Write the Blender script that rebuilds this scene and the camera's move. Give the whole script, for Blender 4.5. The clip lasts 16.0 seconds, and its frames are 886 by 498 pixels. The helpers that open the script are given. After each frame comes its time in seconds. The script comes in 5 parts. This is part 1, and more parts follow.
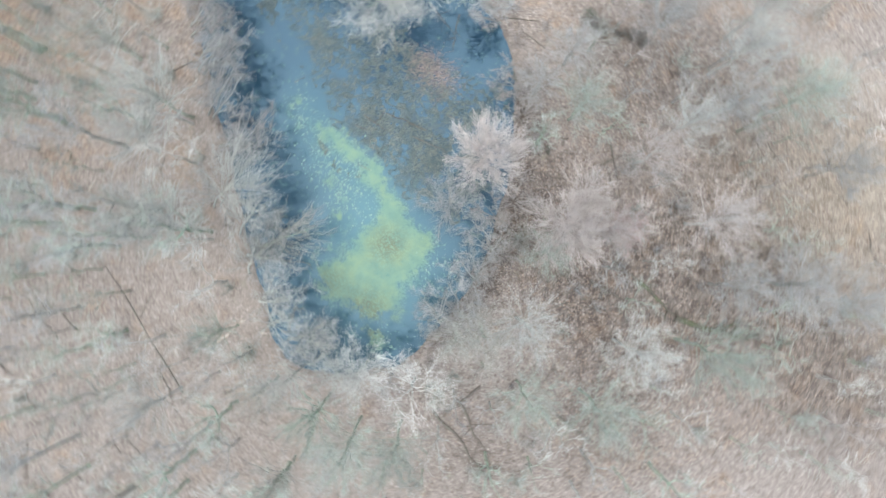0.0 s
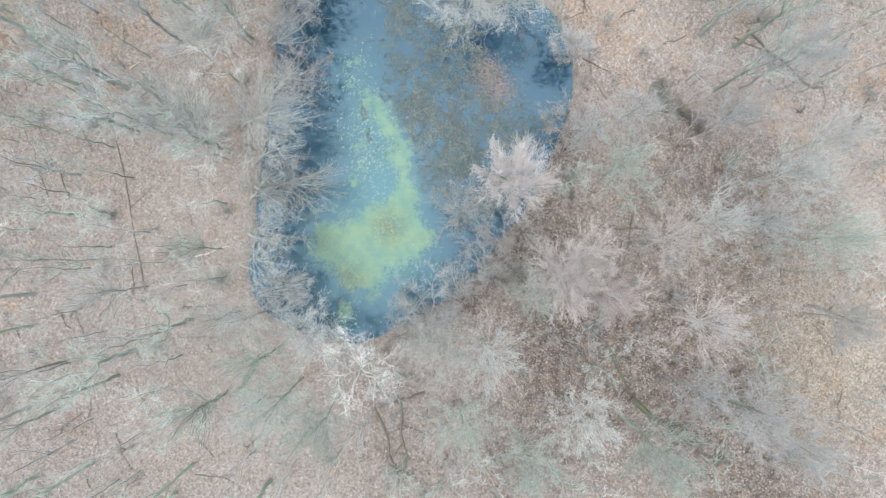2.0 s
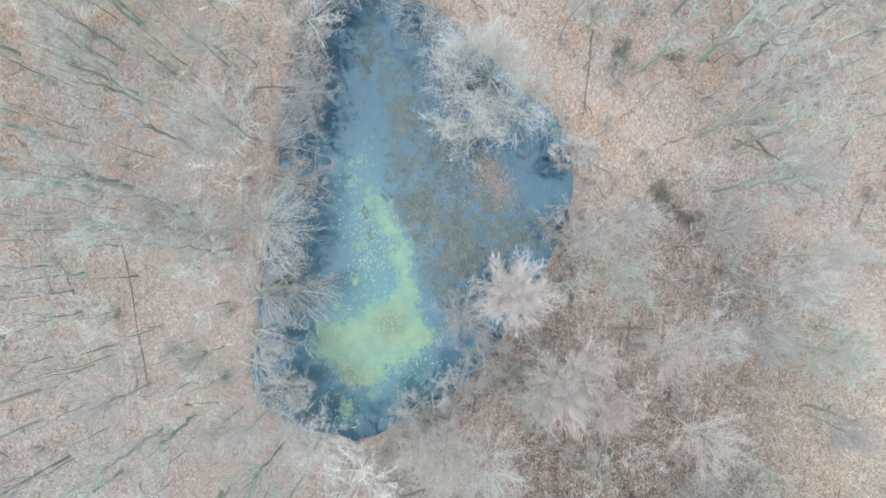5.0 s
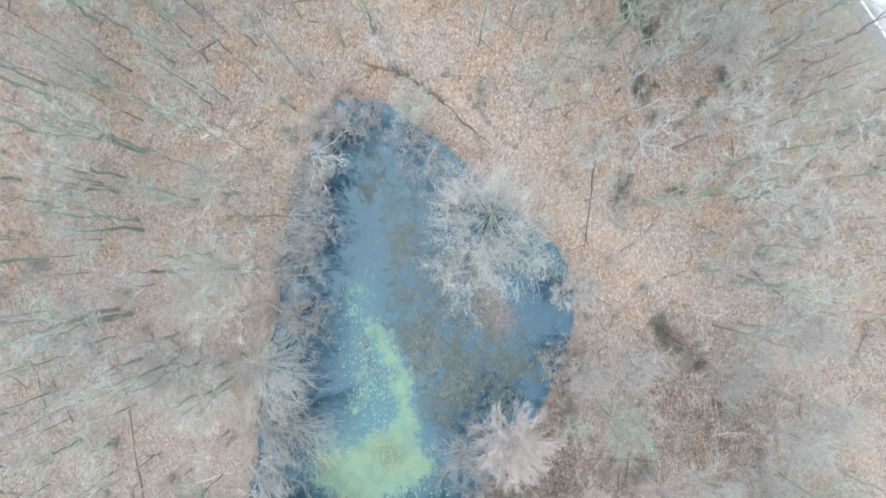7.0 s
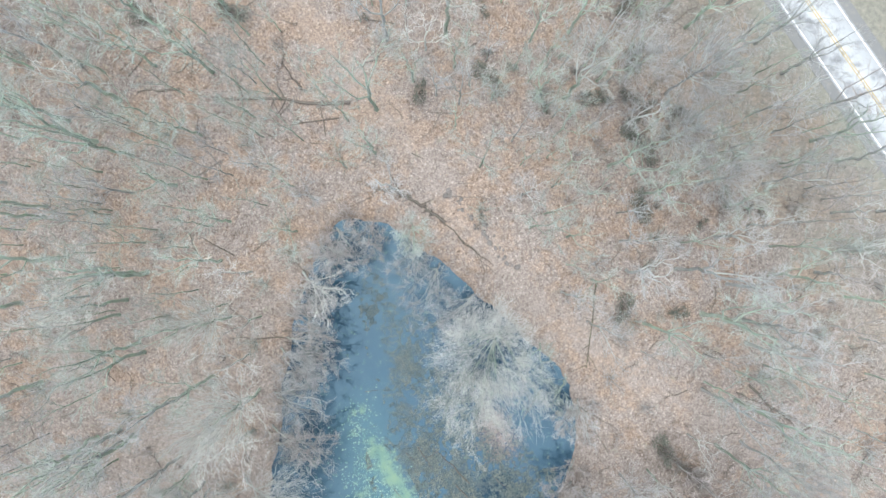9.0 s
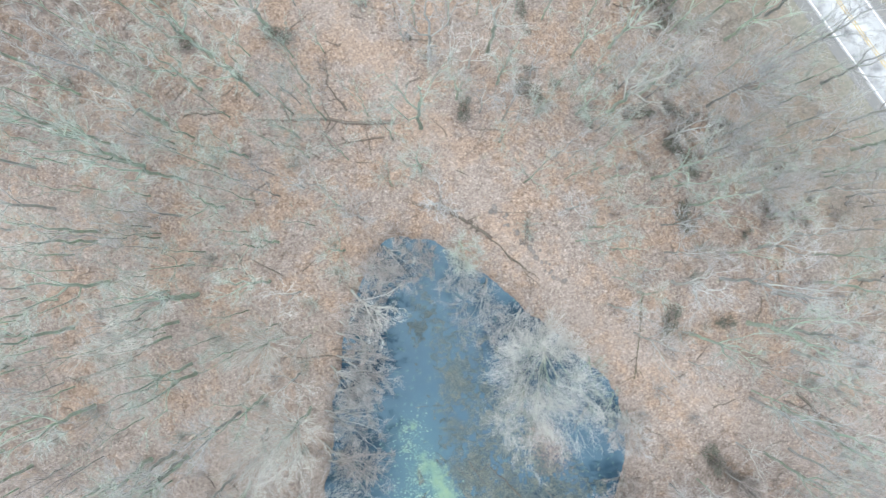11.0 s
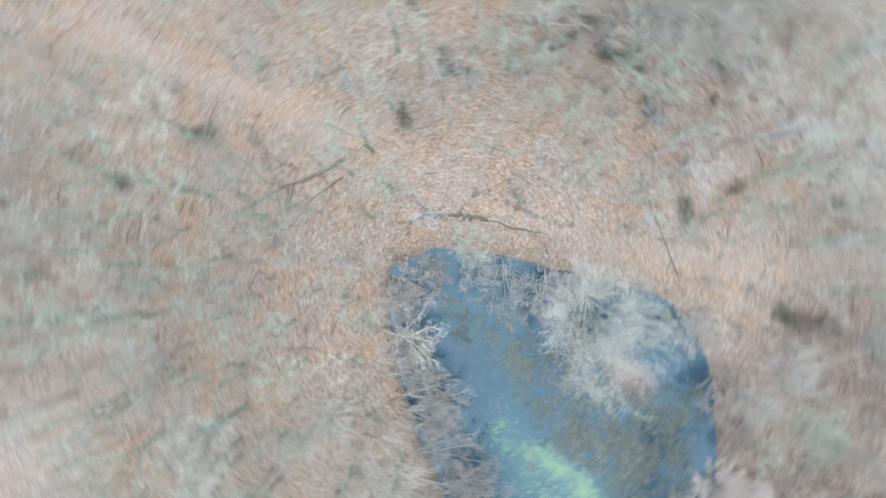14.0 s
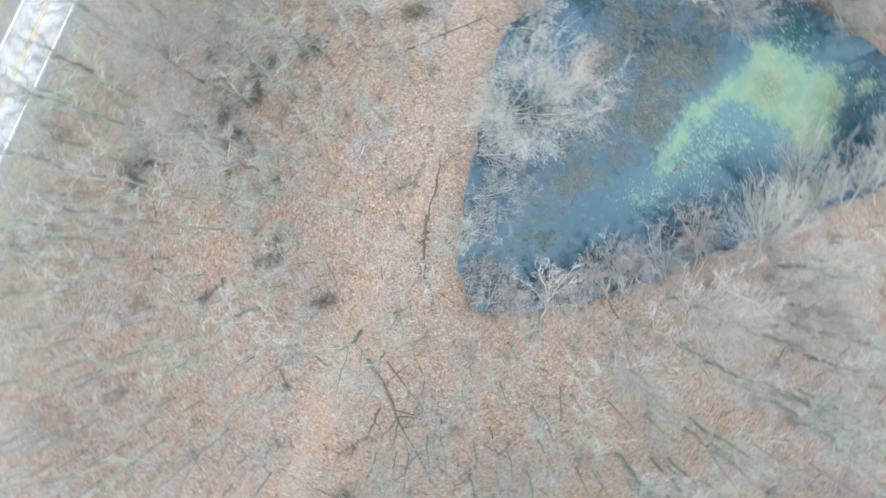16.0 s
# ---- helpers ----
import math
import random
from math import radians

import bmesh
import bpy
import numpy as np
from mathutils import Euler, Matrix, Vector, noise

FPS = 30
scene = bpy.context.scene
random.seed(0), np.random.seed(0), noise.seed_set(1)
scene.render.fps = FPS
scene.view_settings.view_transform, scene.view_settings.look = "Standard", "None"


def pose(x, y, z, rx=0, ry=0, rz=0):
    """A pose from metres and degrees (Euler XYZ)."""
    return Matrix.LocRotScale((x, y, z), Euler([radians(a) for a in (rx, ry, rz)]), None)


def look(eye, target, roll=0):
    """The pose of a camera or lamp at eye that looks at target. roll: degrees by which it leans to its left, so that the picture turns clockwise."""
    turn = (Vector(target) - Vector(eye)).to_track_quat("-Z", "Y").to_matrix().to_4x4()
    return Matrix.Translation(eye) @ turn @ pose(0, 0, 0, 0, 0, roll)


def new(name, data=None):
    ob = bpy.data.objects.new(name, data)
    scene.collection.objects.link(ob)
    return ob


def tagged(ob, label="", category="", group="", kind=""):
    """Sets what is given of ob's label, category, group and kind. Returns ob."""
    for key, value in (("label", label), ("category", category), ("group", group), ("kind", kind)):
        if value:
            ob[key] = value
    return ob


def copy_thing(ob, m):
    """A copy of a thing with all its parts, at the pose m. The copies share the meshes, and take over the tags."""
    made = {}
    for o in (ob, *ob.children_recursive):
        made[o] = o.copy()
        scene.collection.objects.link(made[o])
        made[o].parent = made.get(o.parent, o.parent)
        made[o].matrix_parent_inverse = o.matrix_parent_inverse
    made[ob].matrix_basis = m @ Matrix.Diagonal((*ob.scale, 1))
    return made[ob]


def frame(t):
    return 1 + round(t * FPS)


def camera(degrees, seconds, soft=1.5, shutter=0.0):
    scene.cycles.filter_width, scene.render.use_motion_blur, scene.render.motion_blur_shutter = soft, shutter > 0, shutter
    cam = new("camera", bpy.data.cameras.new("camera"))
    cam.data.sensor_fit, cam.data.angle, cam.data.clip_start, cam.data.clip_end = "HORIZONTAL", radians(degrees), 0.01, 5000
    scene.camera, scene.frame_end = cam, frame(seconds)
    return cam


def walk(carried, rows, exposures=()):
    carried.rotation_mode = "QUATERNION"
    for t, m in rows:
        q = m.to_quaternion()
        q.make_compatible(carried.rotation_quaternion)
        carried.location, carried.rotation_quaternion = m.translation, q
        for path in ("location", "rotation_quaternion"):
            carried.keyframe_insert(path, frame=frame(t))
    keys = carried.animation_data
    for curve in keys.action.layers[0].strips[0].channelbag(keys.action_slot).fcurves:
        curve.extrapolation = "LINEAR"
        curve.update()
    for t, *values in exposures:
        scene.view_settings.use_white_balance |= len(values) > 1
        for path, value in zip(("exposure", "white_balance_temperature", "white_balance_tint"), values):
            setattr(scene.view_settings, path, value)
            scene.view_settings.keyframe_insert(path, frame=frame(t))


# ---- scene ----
cam = camera(72.3, 16.0, soft=1.5, shutter=0.6)
PATH = [
    (0, pose(-0.54, -0.44, 74.98, 0.10, -0.00, -21.00)),
    (0.1, pose(-0.45, -0.54, 74.98, 0.09, 0.01, -17.70)),
    (0.3, pose(-0.27, -0.73, 74.97, 0.06, 0.04, -10.80)),
    (0.5, pose(-0.10, -0.88, 74.96, 0.03, 0.07, -4.02)),
    (0.7, pose(-0.09, -0.84, 74.94, 0.01, 0.04, -0.70)),
    (1, pose(-0.09, -0.67, 74.93, -0.02, 0.01, -0.09)),
    (1.5, pose(-0.02, -0.42, 74.95, -0.03, 0.02, -0.07)),
    (2, pose(0.00, 0.00, 75.00, -0.06, 0.01, 0.00)),
    (2.5, pose(0.02, 0.71, 75.02, -0.06, 0.01, 0.01)),
    (3, pose(0.17, 1.94, 75.05, -0.09, 0.09, 0.06)),
    (3.2, pose(0.22, 2.70, 75.06, -0.10, 0.10, 0.02)),
    (5.3, pose(0.22, 14.32, 75.64, -0.04, 0.25, 0.28)),
    (5.5, pose(0.22, 15.73, 75.64, -0.01, 0.23, 0.60)),
    (6, pose(0.01, 19.57, 75.61, 0.14, 0.09, 0.77)),
    (6.5, pose(-0.30, 24.09, 75.62, 0.00, -0.05, 0.67)),
    (7, pose(-0.49, 28.56, 75.63, -0.05, -0.12, 0.75)),
    (7.5, pose(-0.61, 33.08, 75.71, -0.02, -0.15, 0.76)),
    (8, pose(-0.79, 37.71, 75.76, 0.00, -0.20, 0.71)),
    (8.5, pose(-0.91, 41.43, 75.64, -0.16, -0.18, 0.76)),
    (8.7, pose(-0.94, 42.55, 75.63, -0.17, -0.19, 0.69)),
    (9.7, pose(-1.60, 45.25, 75.90, -0.10, -0.18, 0.15)),
    (10.8, pose(-5.60, 45.64, 76.23, -0.02, -0.17, -0.62)),
    (11, pose(-6.85, 45.67, 76.24, -0.03, -0.18, -0.75)),
    (11.5, pose(-9.99, 45.74, 76.26, -0.06, -0.18, -0.83)),
    (12, pose(-11.72, 45.78, 76.17, -0.07, -0.20, -0.83)),
    (12.5, pose(-12.28, 45.75, 76.09, -0.09, -0.23, -0.80)),
    (13, pose(-11.77, 45.72, 76.04, -0.12, -0.29, -0.76)),
    (13.5, pose(-10.24, 45.71, 75.95, -0.16, -0.29, -3.12)),
    (14, pose(-7.44, 46.51, 75.42, -0.12, -0.42, -27.56)),
    (14.5, pose(-5.63, 46.69, 74.87, -0.24, -0.17, -57.23)),
    (15, pose(-4.79, 46.88, 74.63, -0.51, 0.05, -84.46)),
    (15.5, pose(-4.26, 46.70, 74.38, -0.70, 0.11, -104.60)),
    (16, pose(-4.12, 46.51, 74.27, -0.84, 0.10, -118.47)),
]
walk(cam, PATH, exposures=[(0.0, 1.86, 7250, 8.5), (16.0, 1.86, 7250, 8.5)])

# ---------------------------------------------------------------- world and sun
SUN_AZIMUTH, SUN_HEIGHT = radians(-62), radians(80)
world = bpy.data.worlds.new("overcast_sky")
scene.world = world
world.use_nodes = True
wn = world.node_tree.nodes
wl = world.node_tree.links
sky = wn.new("ShaderNodeTexSky")
sky.sky_type = "NISHITA"
sky.sun_disc = False
sky.sun_elevation = SUN_HEIGHT
sky.sun_rotation = SUN_AZIMUTH
sky.air_density, sky.dust_density, sky.ozone_density = 1.0, 0.5, 1.0
wn["Background"].inputs["Strength"].default_value = 0.08
wl.new(sky.outputs["Color"], wn["Background"].inputs["Color"])

sun_data = bpy.data.lights.new("sun", "SUN")
sun_data.energy = 1.5
sun_data.angle = radians(95)
sun_data.color = (1.0, 0.985, 0.97)
sun = new("sun", sun_data)
sun.matrix_world = look((0, 0, 0), (-math.sin(SUN_AZIMUTH) * math.cos(SUN_HEIGHT), -math.cos(SUN_AZIMUTH) * math.cos(SUN_HEIGHT), -math.sin(SUN_HEIGHT)))

# ---------------------------------------------------------------- materials
def material(name):
    m = bpy.data.materials.new(name)
    m.use_nodes = True
    return m, m.node_tree.nodes, m.node_tree.links, m.node_tree.nodes["Principled BSDF"]


def ramp(nodes, stops):
    """A colour ramp of (position, (r, g, b)) stops."""
    r = nodes.new("ShaderNodeValToRGB")
    e = r.color_ramp.elements
    while len(e) < len(stops):
        e.new(0.5)
    for k, (p, c) in enumerate(stops):
        e[k].position = p
        e[k].color = (*c, 1)
    return r


def noise_node(nodes, links, scale, detail=4.0, vector=None, rough=0.6):
    n = nodes.new("ShaderNodeTexNoise")
    n.inputs["Scale"].default_value = scale
    n.inputs["Detail"].default_value = detail
    n.inputs["Roughness"].default_value = rough
    if vector is not None:
        links.new(vector, n.inputs["Vector"])
    return n


def mix_rgb(nodes, links, fac, a, b, blend="MIX"):
    m = nodes.new("ShaderNodeMix")
    m.data_type, m.blend_type = "RGBA", blend
    for socket, value in ((m.inputs[0], fac), (m.inputs[6], a), (m.inputs[7], b)):
        if isinstance(value, (int, float)):
            socket.default_value = value
        elif isinstance(value, tuple):
            socket.default_value = (*value, 1)
        else:
            links.new(value, socket)
    return m.outputs[2]


def math_node(nodes, links, op, a, b=0.0, clamp=False):
    m = nodes.new("ShaderNodeMath")
    m.operation, m.use_clamp = op, clamp
    for socket, value in ((m.inputs[0], a), (m.inputs[1], b)):
        if isinstance(value, (int, float)):
            socket.default_value = value
        else:
            links.new(value, socket)
    return m.outputs[0]


def span(nodes, links, value, lo, hi):
    m = nodes.new("ShaderNodeMapRange")
    m.interpolation_type = "SMOOTHSTEP"
    m.inputs["From Min"].default_value, m.inputs["From Max"].default_value = lo, hi
    links.new(value, m.inputs["Value"])
    return m.outputs["Result"]


def attribute(nodes, name):
    a = nodes.new("ShaderNodeAttribute")
    a.attribute_name = name
    return a.outputs["Fac"]


def bumped(nodes, links, bsdf, height, strength, distance):
    b = nodes.new("ShaderNodeBump")
    b.inputs["Strength"].default_value, b.inputs["Distance"].default_value = strength, distance
    links.new(height, b.inputs["Height"])
    links.new(b.outputs["Normal"], bsdf.inputs["Normal"])


def wood_material(name, dark, light, tint, rough=0.85, grain=2.5):
    """Bark or twigs: grain, blotches of lichen, and a shade of its own for every plant."""
    m, n, l, bsdf = material(name)
    pos = n.new("ShaderNodeTexCoord").outputs["Object"]
    fine = noise_node(n, l, grain * 4, 5, pos)
    broad = noise_node(n, l, grain * 0.35, 3, pos)
    col = ramp(n, [(0.3, dark), (0.7, light)])
    l.new(fine.outputs["Fac"], col.inputs["Fac"])
    lichen = mix_rgb(n, l, span(n, l, broad.outputs["Fac"], 0.45, 0.65), col.outputs["Color"], tint)
    rand = n.new("ShaderNodeObjectInfo").outputs["Random"]
    hsv = n.new("ShaderNodeHueSaturation")
    l.new(lichen, hsv.inputs["Color"])
    l.new(math_node(n, l, "ADD", math_node(n, l, "MULTIPLY", rand, 0.35), 0.82), hsv.inputs["Value"])
    l.new(hsv.outputs["Color"], bsdf.inputs["Base Color"])
    bsdf.inputs["Roughness"].default_value = rough
    bsdf.inputs["Specular IOR Level"].default_value = 0.2
    bumped(n, l, bsdf, fine.outputs["Fac"], 0.5, 0.02)
    return m


def litter_material():
    """Beech and oak litter: overlapping leaves of tan, orange and brown in drifts, trodden paths, mud and painted
    corner darkening, and verge grass.
    """
    m, n, l, bsdf = material("leaf_litter_ground")
    pos = n.new("ShaderNodeTexCoord").outputs["Object"]
    cells = n.new("ShaderNodeTexVoronoi")
    cells.inputs["Scale"].default_value = 8.6
    l.new(pos, cells.inputs["Vector"])
    cells2 = n.new("ShaderNodeTexVoronoi")
    cells2.inputs["Scale"].default_value = 3.6
    l.new(pos, cells2.inputs["Vector"])
    sep = n.new("ShaderNodeSeparateColor")
    l.new(cells.outputs["Color"], sep.inputs[0])
    sep2 = n.new("ShaderNodeSeparateColor")
    l.new(cells2.outputs["Color"], sep2.inputs[0])
    leaf = ramp(n, [(0.0, LITTER[0]), (0.3, LITTER[1]), (0.6, LITTER[2]), (0.85, LITTER[3]), (1.0, LITTER[4])])
    l.new(math_node(n, l, "ADD", math_node(n, l, "MULTIPLY", sep.outputs[0], 0.66), math_node(n, l, "ADD", math_node(n, l, "MULTIPLY", sep2.outputs[1], 0.34), 0.0)), leaf.inputs["Fac"])
    drift = noise_node(n, l, 0.16, 6, pos)
    patch = noise_node(n, l, 0.9, 5, pos)
    fresh = math_node(n, l, "ADD", math_node(n, l, "MULTIPLY", drift.outputs["Fac"], 0.6), math_node(n, l, "MULTIPLY", noise_node(n, l, 0.75, 6, pos, 0.7).outputs["Fac"], 0.4))
    fresh = math_node(n, l, "ADD", fresh, attribute(n, "rust"))
    orange = mix_rgb(n, l, span(n, l, fresh, 0.47, 0.61), leaf.outputs["Color"], (1.10, 0.968, 0.85), "MULTIPLY")
    humus = noise_node(n, l, 2.4, 6, pos, 0.7)
    dark = mix_rgb(n, l, span(n, l, humus.outputs["Fac"], 0.54, 0.70), orange, (0.58, 0.55, 0.54), "MULTIPLY")
    shade = mix_rgb(n, l, span(n, l, patch.outputs["Fac"], 0.50, 0.72), dark, (0.80, 0.77, 0.76), "MULTIPLY")
    trail = mix_rgb(n, l, math_node(n, l, "MULTIPLY", attribute(n, "trail"), 0.34), shade, TRAIL)
    mud = mix_rgb(n, l, math_node(n, l, "MULTIPLY", attribute(n, "mud"), span(n, l, patch.outputs["Fac"], 0.2, 0.62)), trail, (0.45, 0.438, 0.43), "MULTIPLY")
    gold = mix_rgb(n, l, math_node(n, l, "MULTIPLY", attribute(n, "gold"), 0.7), mud, (1.03, 1.02, 0.88), "MULTIPLY")
    grass_n = noise_node(n, l, 1.6, 6, pos)
    grass_c = ramp(n, [(0.3, (0.17, 0.178, 0.155)), (0.55, (0.24, 0.247, 0.21)), (0.8, (0.32, 0.315, 0.26))])
    l.new(grass_n.outputs["Fac"], grass_c.inputs["Fac"])
    verge = mix_rgb(n, l, attribute(n, "verge"), gold, grass_c.outputs["Color"])
    moss_n = span(n, l, noise_node(n, l, 0.55, 6, pos).outputs["Fac"], 0.60, 0.75)
    moss = mix_rgb(n, l, math_node(n, l, "MULTIPLY", moss_n, 0.45), verge, (0.30, 0.31, 0.24))
    l.new(moss, bsdf.inputs["Base Color"])
    bsdf.inputs["Roughness"].default_value = 0.9
    bsdf.inputs["Specular IOR Level"].default_value = 0.08
    bumped(n, l, bsdf, math_node(n, l, "ADD", sep.outputs[2], math_node(n, l, "MULTIPLY", patch.outputs["Fac"], 3.0)), 0.6, 0.06)
    return m


def water_material():
    """Still dark water, with a skin of yellow-green algae and a scum of drowned leaves where the masks say."""
    m, n, l, bsdf = material("pond_water")
    pos = n.new("ShaderNodeTexCoord").outputs["Object"]
    murk = noise_node(n, l, 0.25, 4, pos)
    body = ramp(n, [(0.3, WATER[0]), (0.7, WATER[1])])
    l.new(murk.outputs["Fac"], body.inputs["Fac"])
    cloudy = mix_rgb(n, l, attribute(n, "milk"), body.outputs["Color"], (0.038, 0.112, 0.122))
    clump = noise_node(n, l, 1.5, 7, pos, 0.72)
    fleck = noise_node(n, l, 4.5, 4, pos, 0.7)
    rough_mix = math_node(n, l, "ADD", math_node(n, l, "MULTIPLY", clump.outputs["Fac"], 0.75), math_node(n, l, "MULTIPLY", fleck.outputs["Fac"], 0.35))
    algae = span(n, l, math_node(n, l, "ADD", attribute(n, "algae"), math_node(n, l, "MULTIPLY", math_node(n, l, "SUBTRACT", rough_mix, 0.55), 2.6)), 0.06, 0.72)
    scum = span(n, l, math_node(n, l, "ADD", attribute(n, "scum"), math_node(n, l, "MULTIPLY", math_node(n, l, "SUBTRACT", rough_mix, 0.55), 4.5)), 0.60, 0.95)
    film_n = noise_node(n, l, 0.38, 7, pos, 0.62)
    film = ramp(n, [(0.34, ALGAE[0]), (0.48, ALGAE[1]), (0.62, ALGAE[2])])
    l.new(film_n.outputs["Fac"], film.inputs["Fac"])
    scum_c = ramp(n, [(0.3, (0.030, 0.045, 0.048)), (0.55, (0.075, 0.086, 0.080)), (0.75, (0.17, 0.17, 0.145))])
    l.new(fleck.outputs["Fac"], scum_c.inputs["Fac"])
    c1 = mix_rgb(n, l, math_node(n, l, "MULTIPLY", scum, 0.72), cloudy, scum_c.outputs["Color"])
    silted = mix_rgb(n, l, math_node(n, l, "MULTIPLY", attribute(n, "silt"), span(n, l, fleck.outputs["Fac"], 0.36, 0.6)), film.outputs["Color"], (0.14, 0.155, 0.10))
    c2 = mix_rgb(n, l, math_node(n, l, "MULTIPLY", algae, math_node(n, l, "ADD", math_node(n, l, "MULTIPLY", span(n, l, noise_node(n, l, 0.75, 5, pos).outputs["Fac"], 0.34, 0.66), 0.16), 0.78)), c1, silted)
    l.new(c2, bsdf.inputs["Base Color"])
    cover = math_node(n, l, "MAXIMUM", algae, math_node(n, l, "MULTIPLY", scum, 0.6))
    l.new(math_node(n, l, "ADD", math_node(n, l, "MULTIPLY", cover, 0.6), 0.03), bsdf.inputs["Roughness"])
    l.new(math_node(n, l, "SUBTRACT", 0.5, math_node(n, l, "MULTIPLY", cover, 0.42)), bsdf.inputs["Specular IOR Level"])
    bsdf.inputs["IOR"].default_value = 1.68
    bsdf.inputs["Specular Tint"].default_value = (0.46, 0.765, 1.0, 1)
    ripple = noise_node(n, l, 1.1, 2, pos)
    bumped(n, l, bsdf, ripple.outputs["Fac"], 0.05, 0.02)
    return m


def leaf_material(name, colours, drift=0.0):
    """Loose leaves: every leaf takes one of the colours; drift: how far neighbours share a tone."""
    m, n, l, bsdf = material(name)
    rand = n.new("ShaderNodeNewGeometry").outputs["Random Per Island"]
    c = ramp(n, [(k / (len(colours) - 1), col) for k, col in enumerate(colours)])
    pos = n.new("ShaderNodeTexCoord").outputs["Object"]
    tone = span(n, l, noise_node(n, l, 0.9, 4, pos).outputs["Fac"], 0.35, 0.65)
    l.new(math_node(n, l, "ADD", math_node(n, l, "MULTIPLY", rand, 1 - drift), math_node(n, l, "MULTIPLY", tone, drift)), c.inputs["Fac"])
    vein = noise_node(n, l, 30, 3, pos)
    l.new(mix_rgb(n, l, span(n, l, vein.outputs["Fac"], 0.4, 0.7), c.outputs["Color"], (0.85, 0.8, 0.75), "MULTIPLY"), bsdf.inputs["Base Color"])
    bsdf.inputs["Roughness"].default_value = 0.75
    return m


def asphalt_material():
    m, n, l, bsdf = material("bleached_asphalt")
    pos = n.new("ShaderNodeTexCoord").outputs["Object"]
    grit = noise_node(n, l, 40, 4, pos)
    patch = noise_node(n, l, 0.45, 5, pos)
    base = ramp(n, [(0.3, (0.15, 0.165, 0.175)), (0.7, (0.20, 0.215, 0.225))])
    l.new(grit.outputs["Fac"], base.inputs["Fac"])
    salt = mix_rgb(n, l, math_node(n, l, "MULTIPLY", attribute(n, "salt"), span(n, l, patch.outputs["Fac"], 0.28, 0.55)), base.outputs["Color"], (0.46, 0.50, 0.52))
    l.new(salt, bsdf.inputs["Base Color"])
    bsdf.inputs["Roughness"].default_value = 0.55
    bumped(n, l, bsdf, grit.outputs["Fac"], 0.3, 0.01)
    return m


def paint_material(name, colour, wear):
    m, n, l, bsdf = material(name)
    pos = n.new("ShaderNodeTexCoord").outputs["Object"]
    w = noise_node(n, l, 1.2, 6, pos)
    l.new(mix_rgb(n, l, span(n, l, w.outputs["Fac"], 0.5, 0.75), colour, wear), bsdf.inputs["Base Color"])
    bsdf.inputs["Roughness"].default_value = 0.5
    return m


LITTER = [(0.115, 0.100, 0.091), (0.21, 0.185, 0.168), (0.285, 0.255, 0.234), (0.355, 0.320, 0.293), (0.54, 0.50, 0.46)]
TRAIL = (0.38, 0.335, 0.30)
WATER = [(0.008, 0.030, 0.055), (0.014, 0.045, 0.072)]
ALGAE = [(0.145, 0.258, 0.212), (0.172, 0.288, 0.22), (0.198, 0.30, 0.205)]

MAT_GROUND = litter_material()
MAT_WATER = water_material()
MAT_LEAF = leaf_material("dry_leaves", [(0.09, 0.075, 0.066), (0.21, 0.172, 0.15), (0.36, 0.275, 0.215), (0.37, 0.32, 0.28), (0.50, 0.455, 0.41)])
# the darkest tones put the shadow within the clumps into the leaf colour
MAT_FLOAT = leaf_material("floating_leaves", [(0.02, 0.045, 0.058), (0.045, 0.08, 0.09), (0.085, 0.115, 0.115), (0.125, 0.16, 0.15), (0.165, 0.195, 0.175), (0.21, 0.22, 0.195)], 0.35)
MAT_SODDEN = leaf_material("sodden_leaves", [(0.03, 0.06, 0.075), (0.07, 0.115, 0.125), (0.13, 0.17, 0.17), (0.20, 0.235, 0.22)], 0.3)
MAT_RED = leaf_material("rust_leaves", [(0.12, 0.10, 0.095), (0.26, 0.205, 0.19), (0.35, 0.285, 0.265), (0.20, 0.175, 0.16)])
MAT_PAD = leaf_material("green_pads", [(0.11, 0.22, 0.20), (0.17, 0.30, 0.26), (0.26, 0.38, 0.31)])
MAT_EVERGREEN = leaf_material("evergreen_leaves", [(0.065, 0.07, 0.058), (0.11, 0.12, 0.10), (0.17, 0.185, 0.155)])
MAT_ASPHALT = asphalt_material()
MAT_WHITE_LINE = paint_material("white_road_paint", (0.72, 0.74, 0.75), (0.55, 0.57, 0.58))
MAT_YELLOW_LINE = paint_material("yellow_road_paint", (0.46, 0.37, 0.18), (0.40, 0.38, 0.32))
MAT_GRAVEL = paint_material("grey_shoulder", (0.17, 0.18, 0.18), (0.22, 0.22, 0.20))
MAT_STONE = wood_material("grey_stone", (0.13, 0.125, 0.12), (0.25, 0.24, 0.23), (0.20, 0.19, 0.18))
MAT_LOG = wood_material("rotten_wood", (0.085, 0.076, 0.068), (0.18, 0.16, 0.141), (0.14, 0.135, 0.115))
MAT_BRUSH = wood_material("dead_brush", (0.17, 0.16, 0.15), (0.29, 0.275, 0.255), (0.24, 0.24, 0.22))
MAT_PALE_LOG = wood_material("bleached_wood", (0.46, 0.42, 0.36), (0.66, 0.60, 0.52), (0.56, 0.50, 0.42))
MAT_OLD_LOG = wood_material("weathered_wood", (0.15, 0.137, 0.123), (0.25, 0.23, 0.205), (0.19, 0.20, 0.165))
MAT_MOSSY = wood_material("mossy_wood", (0.07, 0.067, 0.056), (0.14, 0.132, 0.108), (0.105, 0.118, 0.075))
